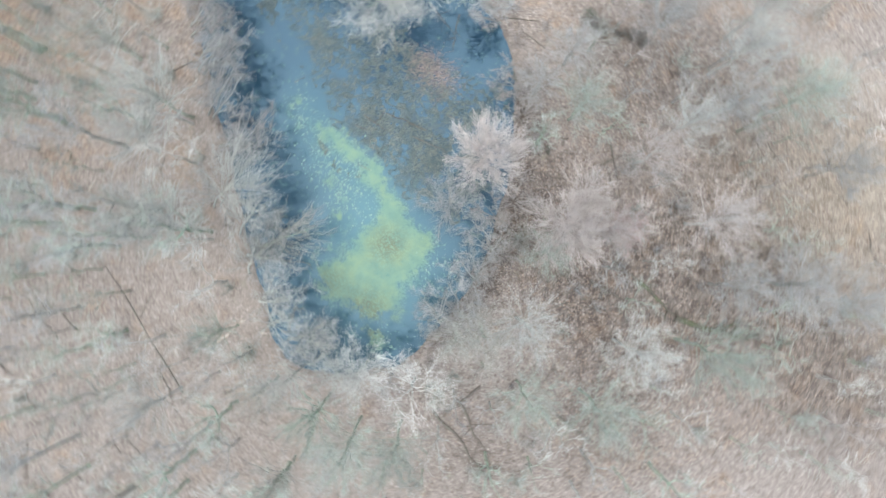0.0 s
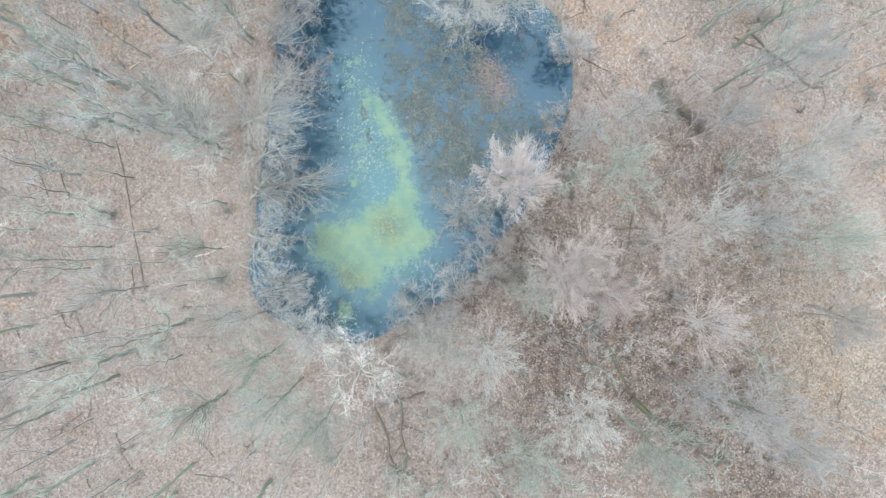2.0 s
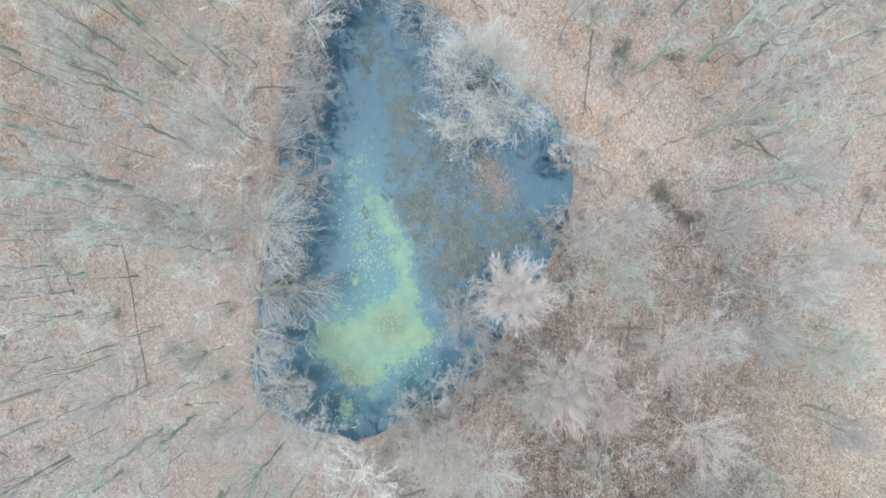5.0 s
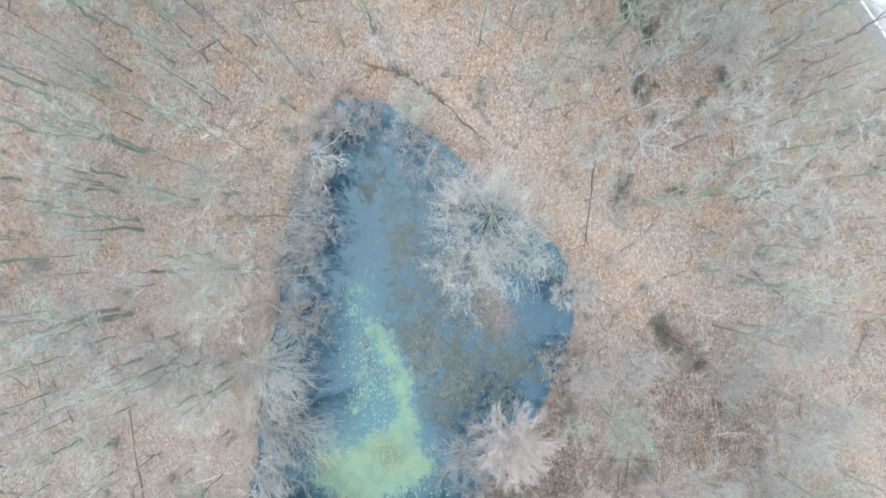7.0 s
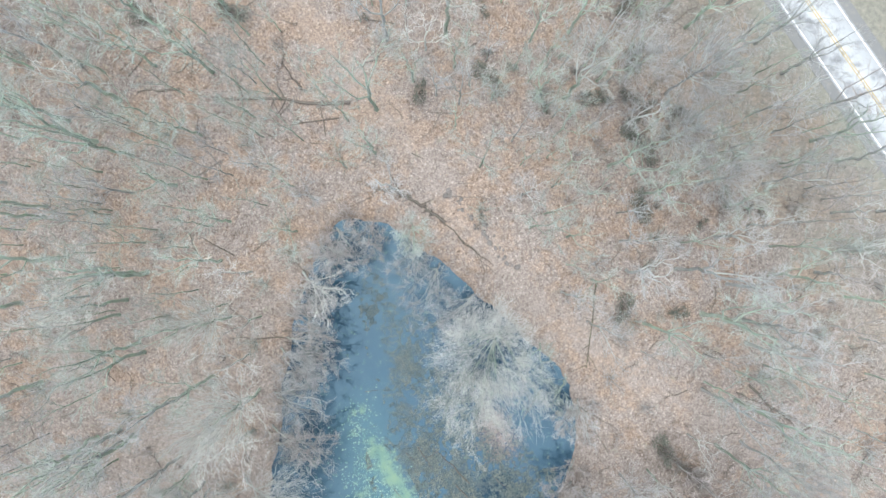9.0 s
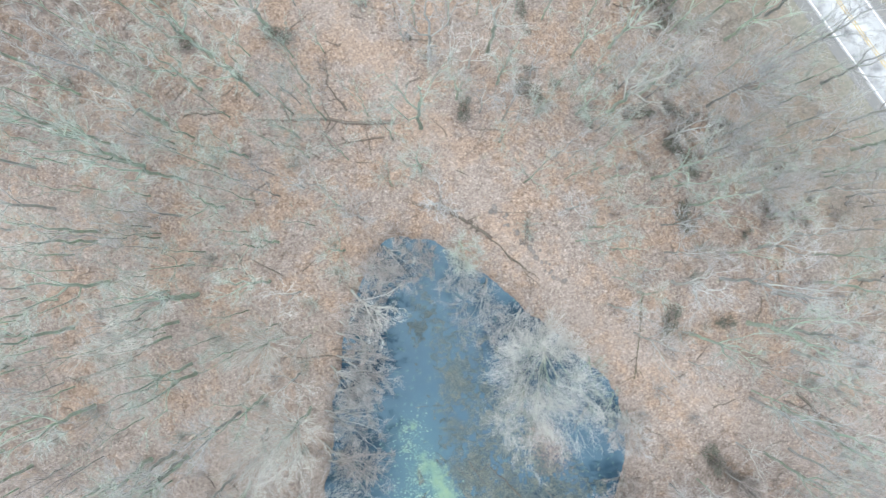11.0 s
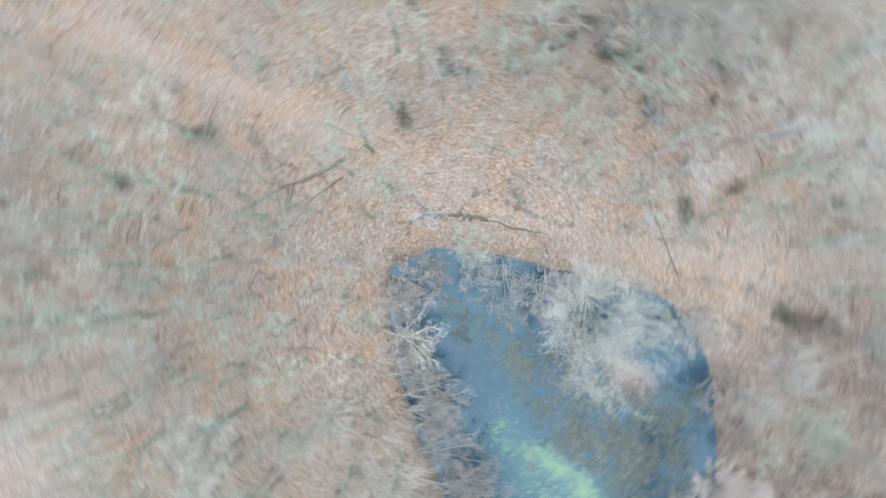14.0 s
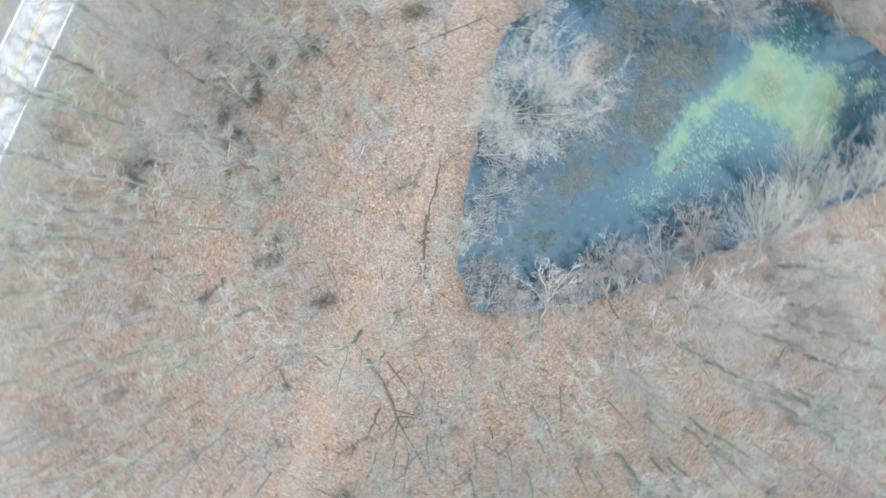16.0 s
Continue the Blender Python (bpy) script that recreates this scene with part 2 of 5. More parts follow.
BARK = {
    "olive": wood_material("lichen_bark", (0.225, 0.265, 0.215), (0.38, 0.445, 0.37), (0.335, 0.455, 0.34)),
    "white": wood_material("sycamore_bark", (0.33, 0.35, 0.33), (0.52, 0.535, 0.515), (0.41, 0.47, 0.42)),
    "grey": wood_material("grey_bark", (0.25, 0.255, 0.245), (0.38, 0.39, 0.37), (0.34, 0.40, 0.35)),
}
LIMB = {
    "olive": wood_material("lichen_limbs", (0.27, 0.317, 0.265), (0.40, 0.465, 0.40), (0.345, 0.46, 0.36)),
    "white": wood_material("white_limbs", (0.42, 0.43, 0.405), (0.58, 0.59, 0.56), (0.50, 0.54, 0.49)),
    "tan": wood_material("tan_limbs", (0.35, 0.355, 0.325), (0.49, 0.495, 0.46), (0.43, 0.47, 0.42)),
    "bright": wood_material("bleached_limbs", (0.56, 0.555, 0.52), (0.75, 0.74, 0.70), (0.64, 0.67, 0.62)),
    "pink": wood_material("pink_limbs", (0.52, 0.475, 0.455), (0.69, 0.635, 0.61), (0.62, 0.595, 0.56)),
    "pinkgrey": wood_material("rose_grey_limbs", (0.46, 0.42, 0.405), (0.61, 0.57, 0.55), (0.55, 0.53, 0.51)),
    "grey": wood_material("grey_limbs", (0.34, 0.355, 0.345), (0.48, 0.495, 0.485), (0.42, 0.46, 0.43)),
    "brown": wood_material("brown_limbs", (0.26, 0.245, 0.235), (0.40, 0.38, 0.365), (0.35, 0.35, 0.335)),
}
TWIG = {
    "olive": wood_material("lichen_twigs", (0.28, 0.31, 0.285), (0.40, 0.44, 0.405), (0.35, 0.42, 0.375)),
    "white": wood_material("pale_twigs", (0.38, 0.385, 0.37), (0.53, 0.535, 0.51), (0.46, 0.49, 0.46)),
    "tan": wood_material("tan_twigs", (0.34, 0.335, 0.305), (0.48, 0.475, 0.44), (0.43, 0.45, 0.41)),
    "bright": wood_material("bleached_twigs", (0.50, 0.50, 0.475), (0.68, 0.675, 0.64), (0.59, 0.62, 0.58)),
    "pink": wood_material("pink_twigs", (0.49, 0.445, 0.425), (0.66, 0.605, 0.58), (0.60, 0.575, 0.54)),
    "pinkgrey": wood_material("rose_grey_twigs", (0.36, 0.325, 0.305), (0.50, 0.455, 0.43), (0.45, 0.425, 0.40)),
    "grey": wood_material("grey_twigs", (0.27, 0.275, 0.275), (0.40, 0.405, 0.40), (0.36, 0.38, 0.37)),
    "brown": wood_material("brown_twigs", (0.30, 0.278, 0.265), (0.45, 0.42, 0.40), (0.40, 0.39, 0.37)),
}

LIMB["pale"], TWIG["pale"] = LIMB["olive"], TWIG["white"]
LIMB["rose"] = LIMB["pinkgrey"]
TWIG["rose"] = wood_material("rosy_twigs", (0.44, 0.325, 0.31), (0.60, 0.455, 0.43), (0.54, 0.42, 0.40))

# ---------------------------------------------------------------- helpers for meshes
def mesh_object(name, verts, faces, mat, parent=None, label="", smooth=False):
    me = bpy.data.meshes.new(name)
    me.from_pydata(verts, [], faces)
    me.materials.append(mat)
    if smooth:
        me.polygons.foreach_set("use_smooth", [True] * len(me.polygons))
    me.update()
    ob = new(name, me)
    if parent is not None:
        ob.parent = parent
    if label:
        ob["label"] = label
    return ob


class Sticks:
    """Collects tapered round sticks, each along a bent line of points, into one mesh."""

    def __init__(self):
        self.verts, self.faces = [], []

    def add(self, points, radii, sides):
        base = len(self.verts)
        last = len(points) - 1
        for k, p in enumerate(points):
            a = points[max(k - 1, 0)]
            b = points[min(k + 1, last)]
            d = (b - a).normalized()
            if k == last and radii[k] == 0:
                self.verts.append(p)
                break
            u = d.cross(Vector((0.31, 0.87, 0.38)))
            if u.length < 0.05:
                u = d.cross(Vector((1, 0, 0)))
            u.normalize()
            v = d.cross(u)
            for s in range(sides):
                w = 2 * math.pi * s / sides
                self.verts.append(p + (u * math.cos(w) + v * math.sin(w)) * radii[k])
        for k in range(last):
            lo = base + k * sides
            if k == last - 1 and radii[last] == 0:
                tip = base + last * sides
                for s in range(sides):
                    self.faces.append((lo + s, lo + (s + 1) % sides, tip))
            else:
                for s in range(sides):
                    t = (s + 1) % sides
                    self.faces.append((lo + s, lo + t, lo + sides + t, lo + sides + s))
        if radii[last] > 0:
            self.faces.append(tuple(base + last * sides + s for s in range(sides)))

    def make(self, name, mat, parent=None, label=""):
        return mesh_object(name, self.verts, self.faces, mat, parent, label)


def rand_dir(rng):
    z = rng.uniform(-1, 1)
    a = rng.uniform(0, 2 * math.pi)
    s = math.sqrt(1 - z * z)
    return Vector((s * math.cos(a), s * math.sin(a), z))


def along(points, f):
    k = min(int(f * (len(points) - 1)), len(points) - 2)
    return points[k].lerp(points[k + 1], f * (len(points) - 1) - k)


def grow(rng, h, r, bole, lean=(0, 0), limbs=14, subs=8, twigs=6, tips=2, rise=0.7, girth=0.2, thick=1.0, fuzz=0.6, spread=0.75):
    """The trunk with its limbs, and the crown of branches and twigs, of one bare tree with its foot at the origin."""
    trunk, boughs, crown = Sticks(), Sticks(), Sticks()
    axis = []
    for k in range(8):
        f = k / 7
        axis.append(Vector((lean[0] * f ** 1.3 + rng.gauss(0, 0.011 * h) * (k > 0) * (1 - 0.4 * f),
                            lean[1] * f ** 1.3 + rng.gauss(0, 0.011 * h) * (k > 0) * (1 - 0.4 * f), f * h * 0.92 - (0.25 if k == 0 else 0))))
    trunk.add(axis, [girth * 1.2] + [girth * (1 - 0.85 * k / 7) for k in range(1, 8)], 7)
    turn = rng.uniform(0, 6)
    for i in range(limbs):
        q = math.sqrt((i + 0.6) / limbs) * rng.uniform(0.9, 1.08)
        f = min(0.95, bole + (1 - bole) * (0.62 * (1 - min(q, 1)) + rng.uniform(0.0, 0.16)))
        start = along(axis, f)
        reach = r * q
        turn += 2.4 + rng.uniform(-0.35, 0.35)
        out = Vector((math.cos(turn), math.sin(turn), 0))
        crest = h * (bole + (1 - bole) * math.sqrt(max(0.08, 1 - rise * min(q, 1) ** 2))) * rng.uniform(0.92, 1.04)
        top = max(crest - start.z, 0.04 * h)
        g = min(1.0, (start.z + top) / h) ** 1.3
        goal = Vector((lean[0] * g, lean[1] * g, 0)) + out * reach
        side = Vector((-out.y, out.x, 0)) * rng.uniform(-0.25, 0.25) * reach
        limb = [start]
        for k in (0.33, 0.66, 1.0):
            limb.append(Vector((start.x + (goal.x - start.x) * k, start.y + (goal.y - start.y) * k, start.z + top * k ** 0.8)) + side * k * k + rand_dir(rng) * 0.075 * reach)
        g = girth * (0.15 + 0.12 * min(q, 1)) * thick
        boughs.add(limb, [g, g * 0.7, g * 0.45, g * 0.18], 4)
        heading = (limb[-1] - limb[0]).normalized()
        for j in range(subs):
            f2 = 0.25 + 0.75 * (j + rng.random()) / subs
            s0 = along(limb, min(f2, 0.99))
            d = (heading + rand_dir(rng) * fuzz + Vector((0, 0, 0.18))).normalized()
            length = r * rng.uniform(0.24, 0.44) * (1.15 - 0.35 * f2)
            end = s0 + d * length + Vector((0, 0, 0.10 * length)) + rand_dir(rng) * 0.1 * length
            sub = [s0, s0.lerp(end, 0.5) + rand_dir(rng) * 0.12 * length, end]
            boughs.add(sub, [0.023 * thick, 0.017 * thick, 0.007 * thick], 3)
            for a in range(twigs):
                f3 = 0.10 + 0.90 * (a + rng.random()) / twigs
                t0 = along(sub, min(f3, 0.99))
                d3 = (d + rand_dir(rng) * spread + Vector((0, 0, 0.08))).normalized()
                t1 = t0 + d3 * rng.uniform(0.5, 1.15) * r / 4
                crown.add([t0, t1], [0.015 * thick, 0], 3)
                for b in range(tips):
                    p0 = t0.lerp(t1, rng.uniform(0.15, 0.8))
                    d4 = (d3 + rand_dir(rng) * spread + Vector((0, 0, 0.05))).normalized()
                    crown.add([p0, p0 + d4 * rng.uniform(0.4, 0.85) * r / 4], [0.013 * thick, 0], 3)
    return trunk, boughs, crown


def grow_forked(rng, h, r, bole, lean=(0, 0), mains=3, subs=7, boughs_each=6, twigs=5, tips=2, girth=0.28, thick=1.0, bare=0.16):
    """A woodland tree: a stout bole that forks into a few heavy limbs, each with rising boughs and fine twigs."""
    trunk, limbs, crown = Sticks(), [], Sticks()
    axis = []
    for k in range(6):
        f = k / 5
        axis.append(Vector((lean[0] * bole * f + rng.gauss(0, 0.006 * h) * (k > 0), lean[1] * bole * f + rng.gauss(0, 0.006 * h) * (k > 0), bole * h * f)))
    axis[0].z = -0.3
    trunk.add([axis[0], axis[0].lerp(axis[1], 0.35), *axis[1:]], [girth * 1.55, girth * 1.12, girth * 0.98, girth * 0.93, girth * 0.88, girth * 0.84, girth * 0.72], 8)
    turn = rng.uniform(0, 6.28)
    stems = []
    for i in range(mains):
        start = along(axis, 0.99 if i < 2 else rng.uniform(0.62, 0.95))
        turn += 6.28 / mains + rng.uniform(-0.5, 0.5)
        out = Vector((math.cos(turn), math.sin(turn), 0))
        reach = r * (rng.uniform(0.08, 0.28) if i == 0 else rng.uniform(0.4 if mains < 9 else 0.12, 0.85))
        top = h * (rng.uniform(0.9, 1.0) if i == 0 else rng.uniform(0.72, 0.95)) - start.z
        side = Vector((-out.y, out.x, 0)) * rng.uniform(-0.3, 0.3) * reach
        tilt = Vector((lean[0], lean[1], 0)) * (1 - bole)
        pts = [start]
        for k in (0.22, 0.45, 0.7, 1.0):
            pts.append(start + out * reach * k ** 0.75 + Vector((0, 0, top * k ** 1.1)) + side * k * k + tilt * k + rand_dir(rng) * 0.035 * top * (k < 1))
        g = girth * (0.66 if i == 0 else rng.uniform(0.36, 0.56))
        limbs.append(Sticks())
        limbs[-1].add(pts, [g, g * 0.82, g * 0.6, g * 0.36, g * 0.1], 6)
        stems.append((pts, out, g, limbs[-1]))
    centre = Vector((lean[0] * 0.7, lean[1] * 0.7, 0))
    for pts, out, g, boughs in stems:
        for j in range(subs):
            f2 = bare + (0.98 - bare) * (j + rng.random()) / subs
            s0 = along(pts, min(f2, 0.985))
            away = Vector((s0.x - centre.x, s0.y - centre.y, 0))
            away = away.normalized() if away.length > 0.2 * r and bare < 0.3 else out
            a = rng.gauss(0, 1.1)
            head = Vector((away.x * math.cos(a) - away.y * math.sin(a), away.x * math.sin(a) + away.y * math.cos(a), rng.uniform(0.35, 1.0))).normalized()
            length = r * rng.uniform(0.38, 0.68) * (1.12 - 0.55 * f2)
            end = s0 + head * length + Vector((0, 0, 0.16 * length))
            sub = [s0, s0.lerp(end, 0.36) + rand_dir(rng) * 0.10 * length, s0.lerp(end, 0.7) + rand_dir(rng) * 0.08 * length, end]
            b = min(0.055, 0.3 * g) * thick
            boughs.add(sub, [b, b * 0.7, b * 0.45, b * 0.18], 4)
            for m in range(boughs_each):
                f3 = 0.16 + 0.84 * (m + rng.random()) / boughs_each
                p0 = along(sub, min(f3, 0.99))
                d3 = (head * 0.9 + rand_dir(rng) * 0.75 + Vector((0, 0, 0.18))).normalized()
                l3 = r * rng.uniform(0.15, 0.3)
                p1 = p0 + d3 * l3
                crown.add([p0, p0.lerp(p1, 0.5) + rand_dir(rng) * 0.12 * l3, p1], [0.017 * thick, 0.012 * thick, 0.005 * thick], 3)
                for q in range(twigs):
                    t0 = p0.lerp(p1, 0.15 + 0.85 * (q + rng.random()) / twigs)
                    d4 = (d3 + rand_dir(rng) * 0.8 + Vector((0, 0, 0.1))).normalized()
                    t1 = t0 + d4 * r * rng.uniform(0.09, 0.2)
                    crown.add([t0, t1], [0.0115 * thick, 0], 3)
                    for w in range(tips):
                        e0 = t0.lerp(t1, rng.uniform(0.2, 0.9))
                        crown.add([e0, e0 + (d4 + rand_dir(rng) * 0.8).normalized() * r * rng.uniform(0.07, 0.15)], [0.0095 * thick, 0], 3)
    return trunk, limbs, crown


def tree(name, label, bark, twig, seed, h, r, bole, group="", **shape):
    rng = random.Random(seed)
    trunk, boughs, crown = (grow_forked if "mains" in shape else grow)(rng, h, r, bole, **shape)
    ob = tagged(new(name), label, "tree", group)
    trunk.make("trunk", BARK[bark], ob)
    if isinstance(boughs, list):
        for limb in boughs:
            limb.make("limb", LIMB[twig], ob)
    else:
        boughs.make("branching", LIMB[twig], ob)
    crown.make("crown", TWIG[twig], ob)
    return ob


def put(x, y, z=0.0, turn=0.0, wide=1.0, tall=1.0, tilt=0.0):
    return Matrix.LocRotScale((x, y, z), Euler((tilt, 0, turn)), (wide, wide, tall))


# ---------------------------------------------------------------- the lie of the land
SHORE = [(-13.5, 47.2), (-8.7, 46.6), (-5.0, 44.8), (-0.6, 41.6), (4.1, 37.3), (9.2, 33.3), (13.2, 29.2), (15.8, 25.0), (16.4, 20.2),
         (15.1, 15.2), (13.2, 11.0), (10.2, 5.0), (7.4, 0.7), (4.6, -3.2), (1.1, -6.0), (-4.0, -8.9), (-10.1, -11.6), (-15.5, -11.0),
         (-21.3, -8.6), (-24.0, -4.0), (-23.2, 4.0), (-22.4, 10.5), (-21.4, 17.0), (-20.8, 24.0), (-20.0, 31.0), (-18.4, 37.0), (-16.2, 42.8)]
WATER_LEVEL = -0.35


def smooth_ring(points, steps):
    """A closed Catmull-Rom curve through the points."""
    out = []
    n = len(points)
    for i in range(n):
        p0, p1, p2, p3 = (np.array(points[(i + k) % n]) for k in (-1, 0, 1, 2))
        for s in range(steps):
            t = s / steps
            out.append(0.5 * (2 * p1 + (p2 - p0) * t + (2 * p0 - 5 * p1 + 4 * p2 - p3) * t * t + (3 * p1 - p0 - 3 * p2 + p3) * t ** 3))
    return np.array(out)


RING = smooth_ring(SHORE, 4)


def ring_distance(x, y, ring):
    """Metres from a closed line, negative inside it. x, y: arrays."""
    best = np.full(x.shape, 1e9)
    inside = np.zeros(x.shape, bool)
    for i in range(len(ring)):
        a, b = ring[i], ring[(i + 1) % len(ring)]
        e = b - a
        t = np.clip(((x - a[0]) * e[0] + (y - a[1]) * e[1]) / (e @ e), 0, 1)
        best = np.minimum(best, np.hypot(x - a[0] - t * e[0], y - a[1] - t * e[1]))
        cross = (a[1] > y) != (b[1] > y)
        with np.errstate(divide="ignore", invalid="ignore"):
            hit = x < (b[0] - a[0]) * (y - a[1]) / (b[1] - a[1]) + a[0]
        inside ^= cross & hit
    return np.where(inside, -best, best)


def shore_distance(x, y):
    """Metres from the waterline, negative over the water."""
    return ring_distance(x, y, RING)


def line_distance(x, y, points):
    best = np.full(np.shape(x), 1e9)
    for a, b in zip(points[:-1], points[1:]):
        a, b = np.array(a), np.array(b)
        e = b - a
        t = np.clip(((x - a[0]) * e[0] + (y - a[1]) * e[1]) / (e @ e), 0, 1)
        best = np.minimum(best, np.hypot(x - a[0] - t * e[0], y - a[1] - t * e[1]))
    return best


def step(v, lo, hi):
    t = np.clip((v - lo) / (hi - lo), 0, 1)
    return t * t * (3 - 2 * t)


def waves(x, y, scale, seed):
    """Smooth random undulation from a few crossed sines, about -1 to 1."""
    rng = random.Random(seed)
    total = 0
    for k in range(7):
        a = rng.uniform(0, math.pi)
        f = rng.uniform(0.6, 1.7) / scale
        total = total + np.sin((x * math.cos(a) + y * math.sin(a)) * f * 2 * math.pi + rng.uniform(0, 6))
    return total / 3.5


def value_noise(x, y, seed):
    """Smooth random values from 0 to 1 on a lattice a unit wide."""
    xi, yi = np.floor(x).astype(np.int64), np.floor(y).astype(np.int64)
    u, v = x - xi, y - yi
    u, v = u * u * (3 - 2 * u), v * v * (3 - 2 * v)

    def corner(a, b):
        k = (a * 374761393 + b * 668265263 + seed * 974711) & 0xFFFFFFFF
        k = ((k ^ (k >> 13)) * 1274126177) & 0xFFFFFFFF
        return ((k ^ (k >> 16)) & 0xFFFF) / 65535.0

    return (corner(xi, yi) * (1 - u) + corner(xi + 1, yi) * u) * (1 - v) + (corner(xi, yi + 1) * (1 - u) + corner(xi + 1, yi + 1) * u) * v


def clumps(x, y, size, seed, octaves=4):
    """Fractal patches of about that size in metres, 0 to 1."""
    total, weight, amp = 0, 0, 1.0
    for k in range(octaves):
        a = 0.7 + 1.1 * k
        px, py = x * math.cos(a) - y * math.sin(a), x * math.sin(a) + y * math.cos(a)
        total = total + amp * value_noise(px * 2 ** k / size + 17.3 * k, py * 2 ** k / size - 9.1 * k, seed + k)
        weight += amp
        amp *= 0.58
    return total / weight


PATHWAY = [(-34, 92), (-21.7, 77), (-14.8, 69.1), (-8.5, 61.3), (-3.6, 54.8), (2.7, 46.2), (10, 37.5), (15.5, 33), (22, 29.2), (31, 23.8), (42.5, 16.2), (50, 8), (62, -8)]
ROAD_C, ROAD_D = np.array((45.3, 73.7)), np.array((0.581, -0.814))
ROAD_N = np.array((0.814, 0.581))


def road_offset(x, y):
    return (x - ROAD_C[0]) * ROAD_N[0] + (y - ROAD_C[1]) * ROAD_N[1]


def land_height(x, y):
    d = shore_distance(x, y)
    flat = 1 - step(-np.abs(road_offset(x, y)), -9, -5)
    roll = (0.14 * waves(x, y, 16, 3) + 0.05 * waves(x, y, 4.5, 4)) * flat * step(d, -1, 3)
    ragged = d + 1.5 * (clumps(x, y, 3.4, 14, 4) - 0.5)
    hole = -1.25 * (1 - step(ragged, -1.7, 0.75))
    dip = -0.05 * (1 - step(line_distance(x, y, PATHWAY), 0.3, 1.6))
    return roll + hole + dip


def axis_lines(lo, hi, fine, far):
    inner = list(np.arange(lo, hi + fine / 2, fine))
    out, gap = [], fine
    v = hi
    while v < far:
        gap *= 1.5
        v += gap
        out.append(v)
    low, gap, v = [], fine, lo
    while v > -far:
        gap *= 1.5
        v -= gap
        low.append(v)
    return np.array(low[::-1] + inner + out)


def sheet(name, xs, ys, zs, mat, keep=None):
    """A grid of quads over the lines xs and ys, with the heights zs; keep: which quads stay."""
    nx, ny = len(xs), len(ys)
    gx, gy = np.meshgrid(xs, ys)
    verts = np.stack([gx, gy, zs], -1).reshape(-1, 3)
    i = np.arange(nx * ny).reshape(ny, nx)
    quads = np.stack([i[:-1, :-1], i[:-1, 1:], i[1:, 1:], i[1:, :-1]], -1)
    quads = quads.reshape(-1, 4) if keep is None else quads[keep]
    return mesh_object(name, verts.tolist(), quads.tolist(), mat, smooth=True)


def mask(ob, name, values):
    a = ob.data.attributes.new(name, "FLOAT", "POINT")
    a.data.foreach_set("value", np.asarray(values, np.float32).ravel())


gx_lines, gy_lines = axis_lines(-72, 72, 0.66, 2500), axis_lines(-52, 106, 0.66, 2500)
gx, gy = np.meshgrid(gx_lines, gy_lines)
ground = sheet("ground", gx_lines, gy_lines, land_height(gx, gy), MAT_GROUND)
tagged(ground, "woodland floor under tan and orange leaf litter", "ground", kind="structure")
shore_d = shore_distance(gx, gy)
path_mask = 1 - step(line_distance(gx, gy, PATHWAY) + 0.6 * waves(gx, gy, 5, 8), 0.8, 3.0)
bleached = 0.75 * np.exp(-((gx + 30) ** 2 / 144 + (gy - 10) ** 2 / 400)) + 0.6 * np.exp(-((gx + 24) ** 2 + (gy + 18) ** 2) / 160) + 0.22 * np.exp(-((gx - 22) ** 2 + (gy - 26) ** 2) / 90)
mask(ground, "trail", np.clip(0.6 * path_mask + 0.95 * bleached + 0.3 * bleached * waves(gx, gy, 3.0, 19), 0, 1.2))


def blob(x, y, cx, cy, r):
    return np.exp(-((x - cx) ** 2 + (y - cy) ** 2) / (r * r))


# mud near the pond; the outer blobs paint corner darkening into the floor
mud = blob(gx, gy, 14, -11, 9) + blob(gx, gy, 24, -17, 10) + 0.8 * blob(gx, gy, 12, 3, 6) + 0.7 * blob(gx, gy, 29, 12, 9) + 0.6 * blob(gx, gy, 33, -12, 9) + 0.5 * blob(gx, gy, -6, -24, 7) + 0.8 * blob(gx, gy, 36, -26, 11) + 0.85 * blob(gx, gy, 10, -27, 7) + 0.6 * blob(gx, gy, 38, 2, 9) + 0.6 * blob(gx, gy, 41, -36, 10) + 0.25 * blob(gx, gy, 36, 54, 13) + 0.8 * blob(gx, gy, -60, 74, 18) + 0.5 * blob(gx, gy, -62, 24, 14) + 0.35 * blob(gx, gy, -4, 100, 16) + 0.4 * blob(gx, gy, 26, 90, 14)
mud = mud + 0.9 * (1 - step(line_distance(gx, gy, [(14, 13), (7.4, 0.7), (1.1, -6), (-4, -9)]), 1.0, 5.0))
mask(ground, "mud", np.clip(mud + 0.12 * (1 - step(np.abs(shore_d), 0.1, 0.9)) + 0.9 * (shore_d < -0.6), 0, 1))
mask(ground, "rust", 0.03 * step(gy, 22, 56) * (1 - step(np.abs(gx + 4), 34, 60)) - 0.05 * (1 - step(gy, 0, 30)))
mask(ground, "gold", np.clip(blob(gx, gy, 47, -12, 14) , 0, 1))
off = road_offset(gx, gy)
mask(ground, "verge", (step(off + 1.2 * waves(gx, gy, 6, 5), -7.6, -5.2) * 0.5 + 0.4 * step(off + 5 * waves(gx, gy, 14, 6), -26, -9)) * (1 - step(off, 30, 45)))

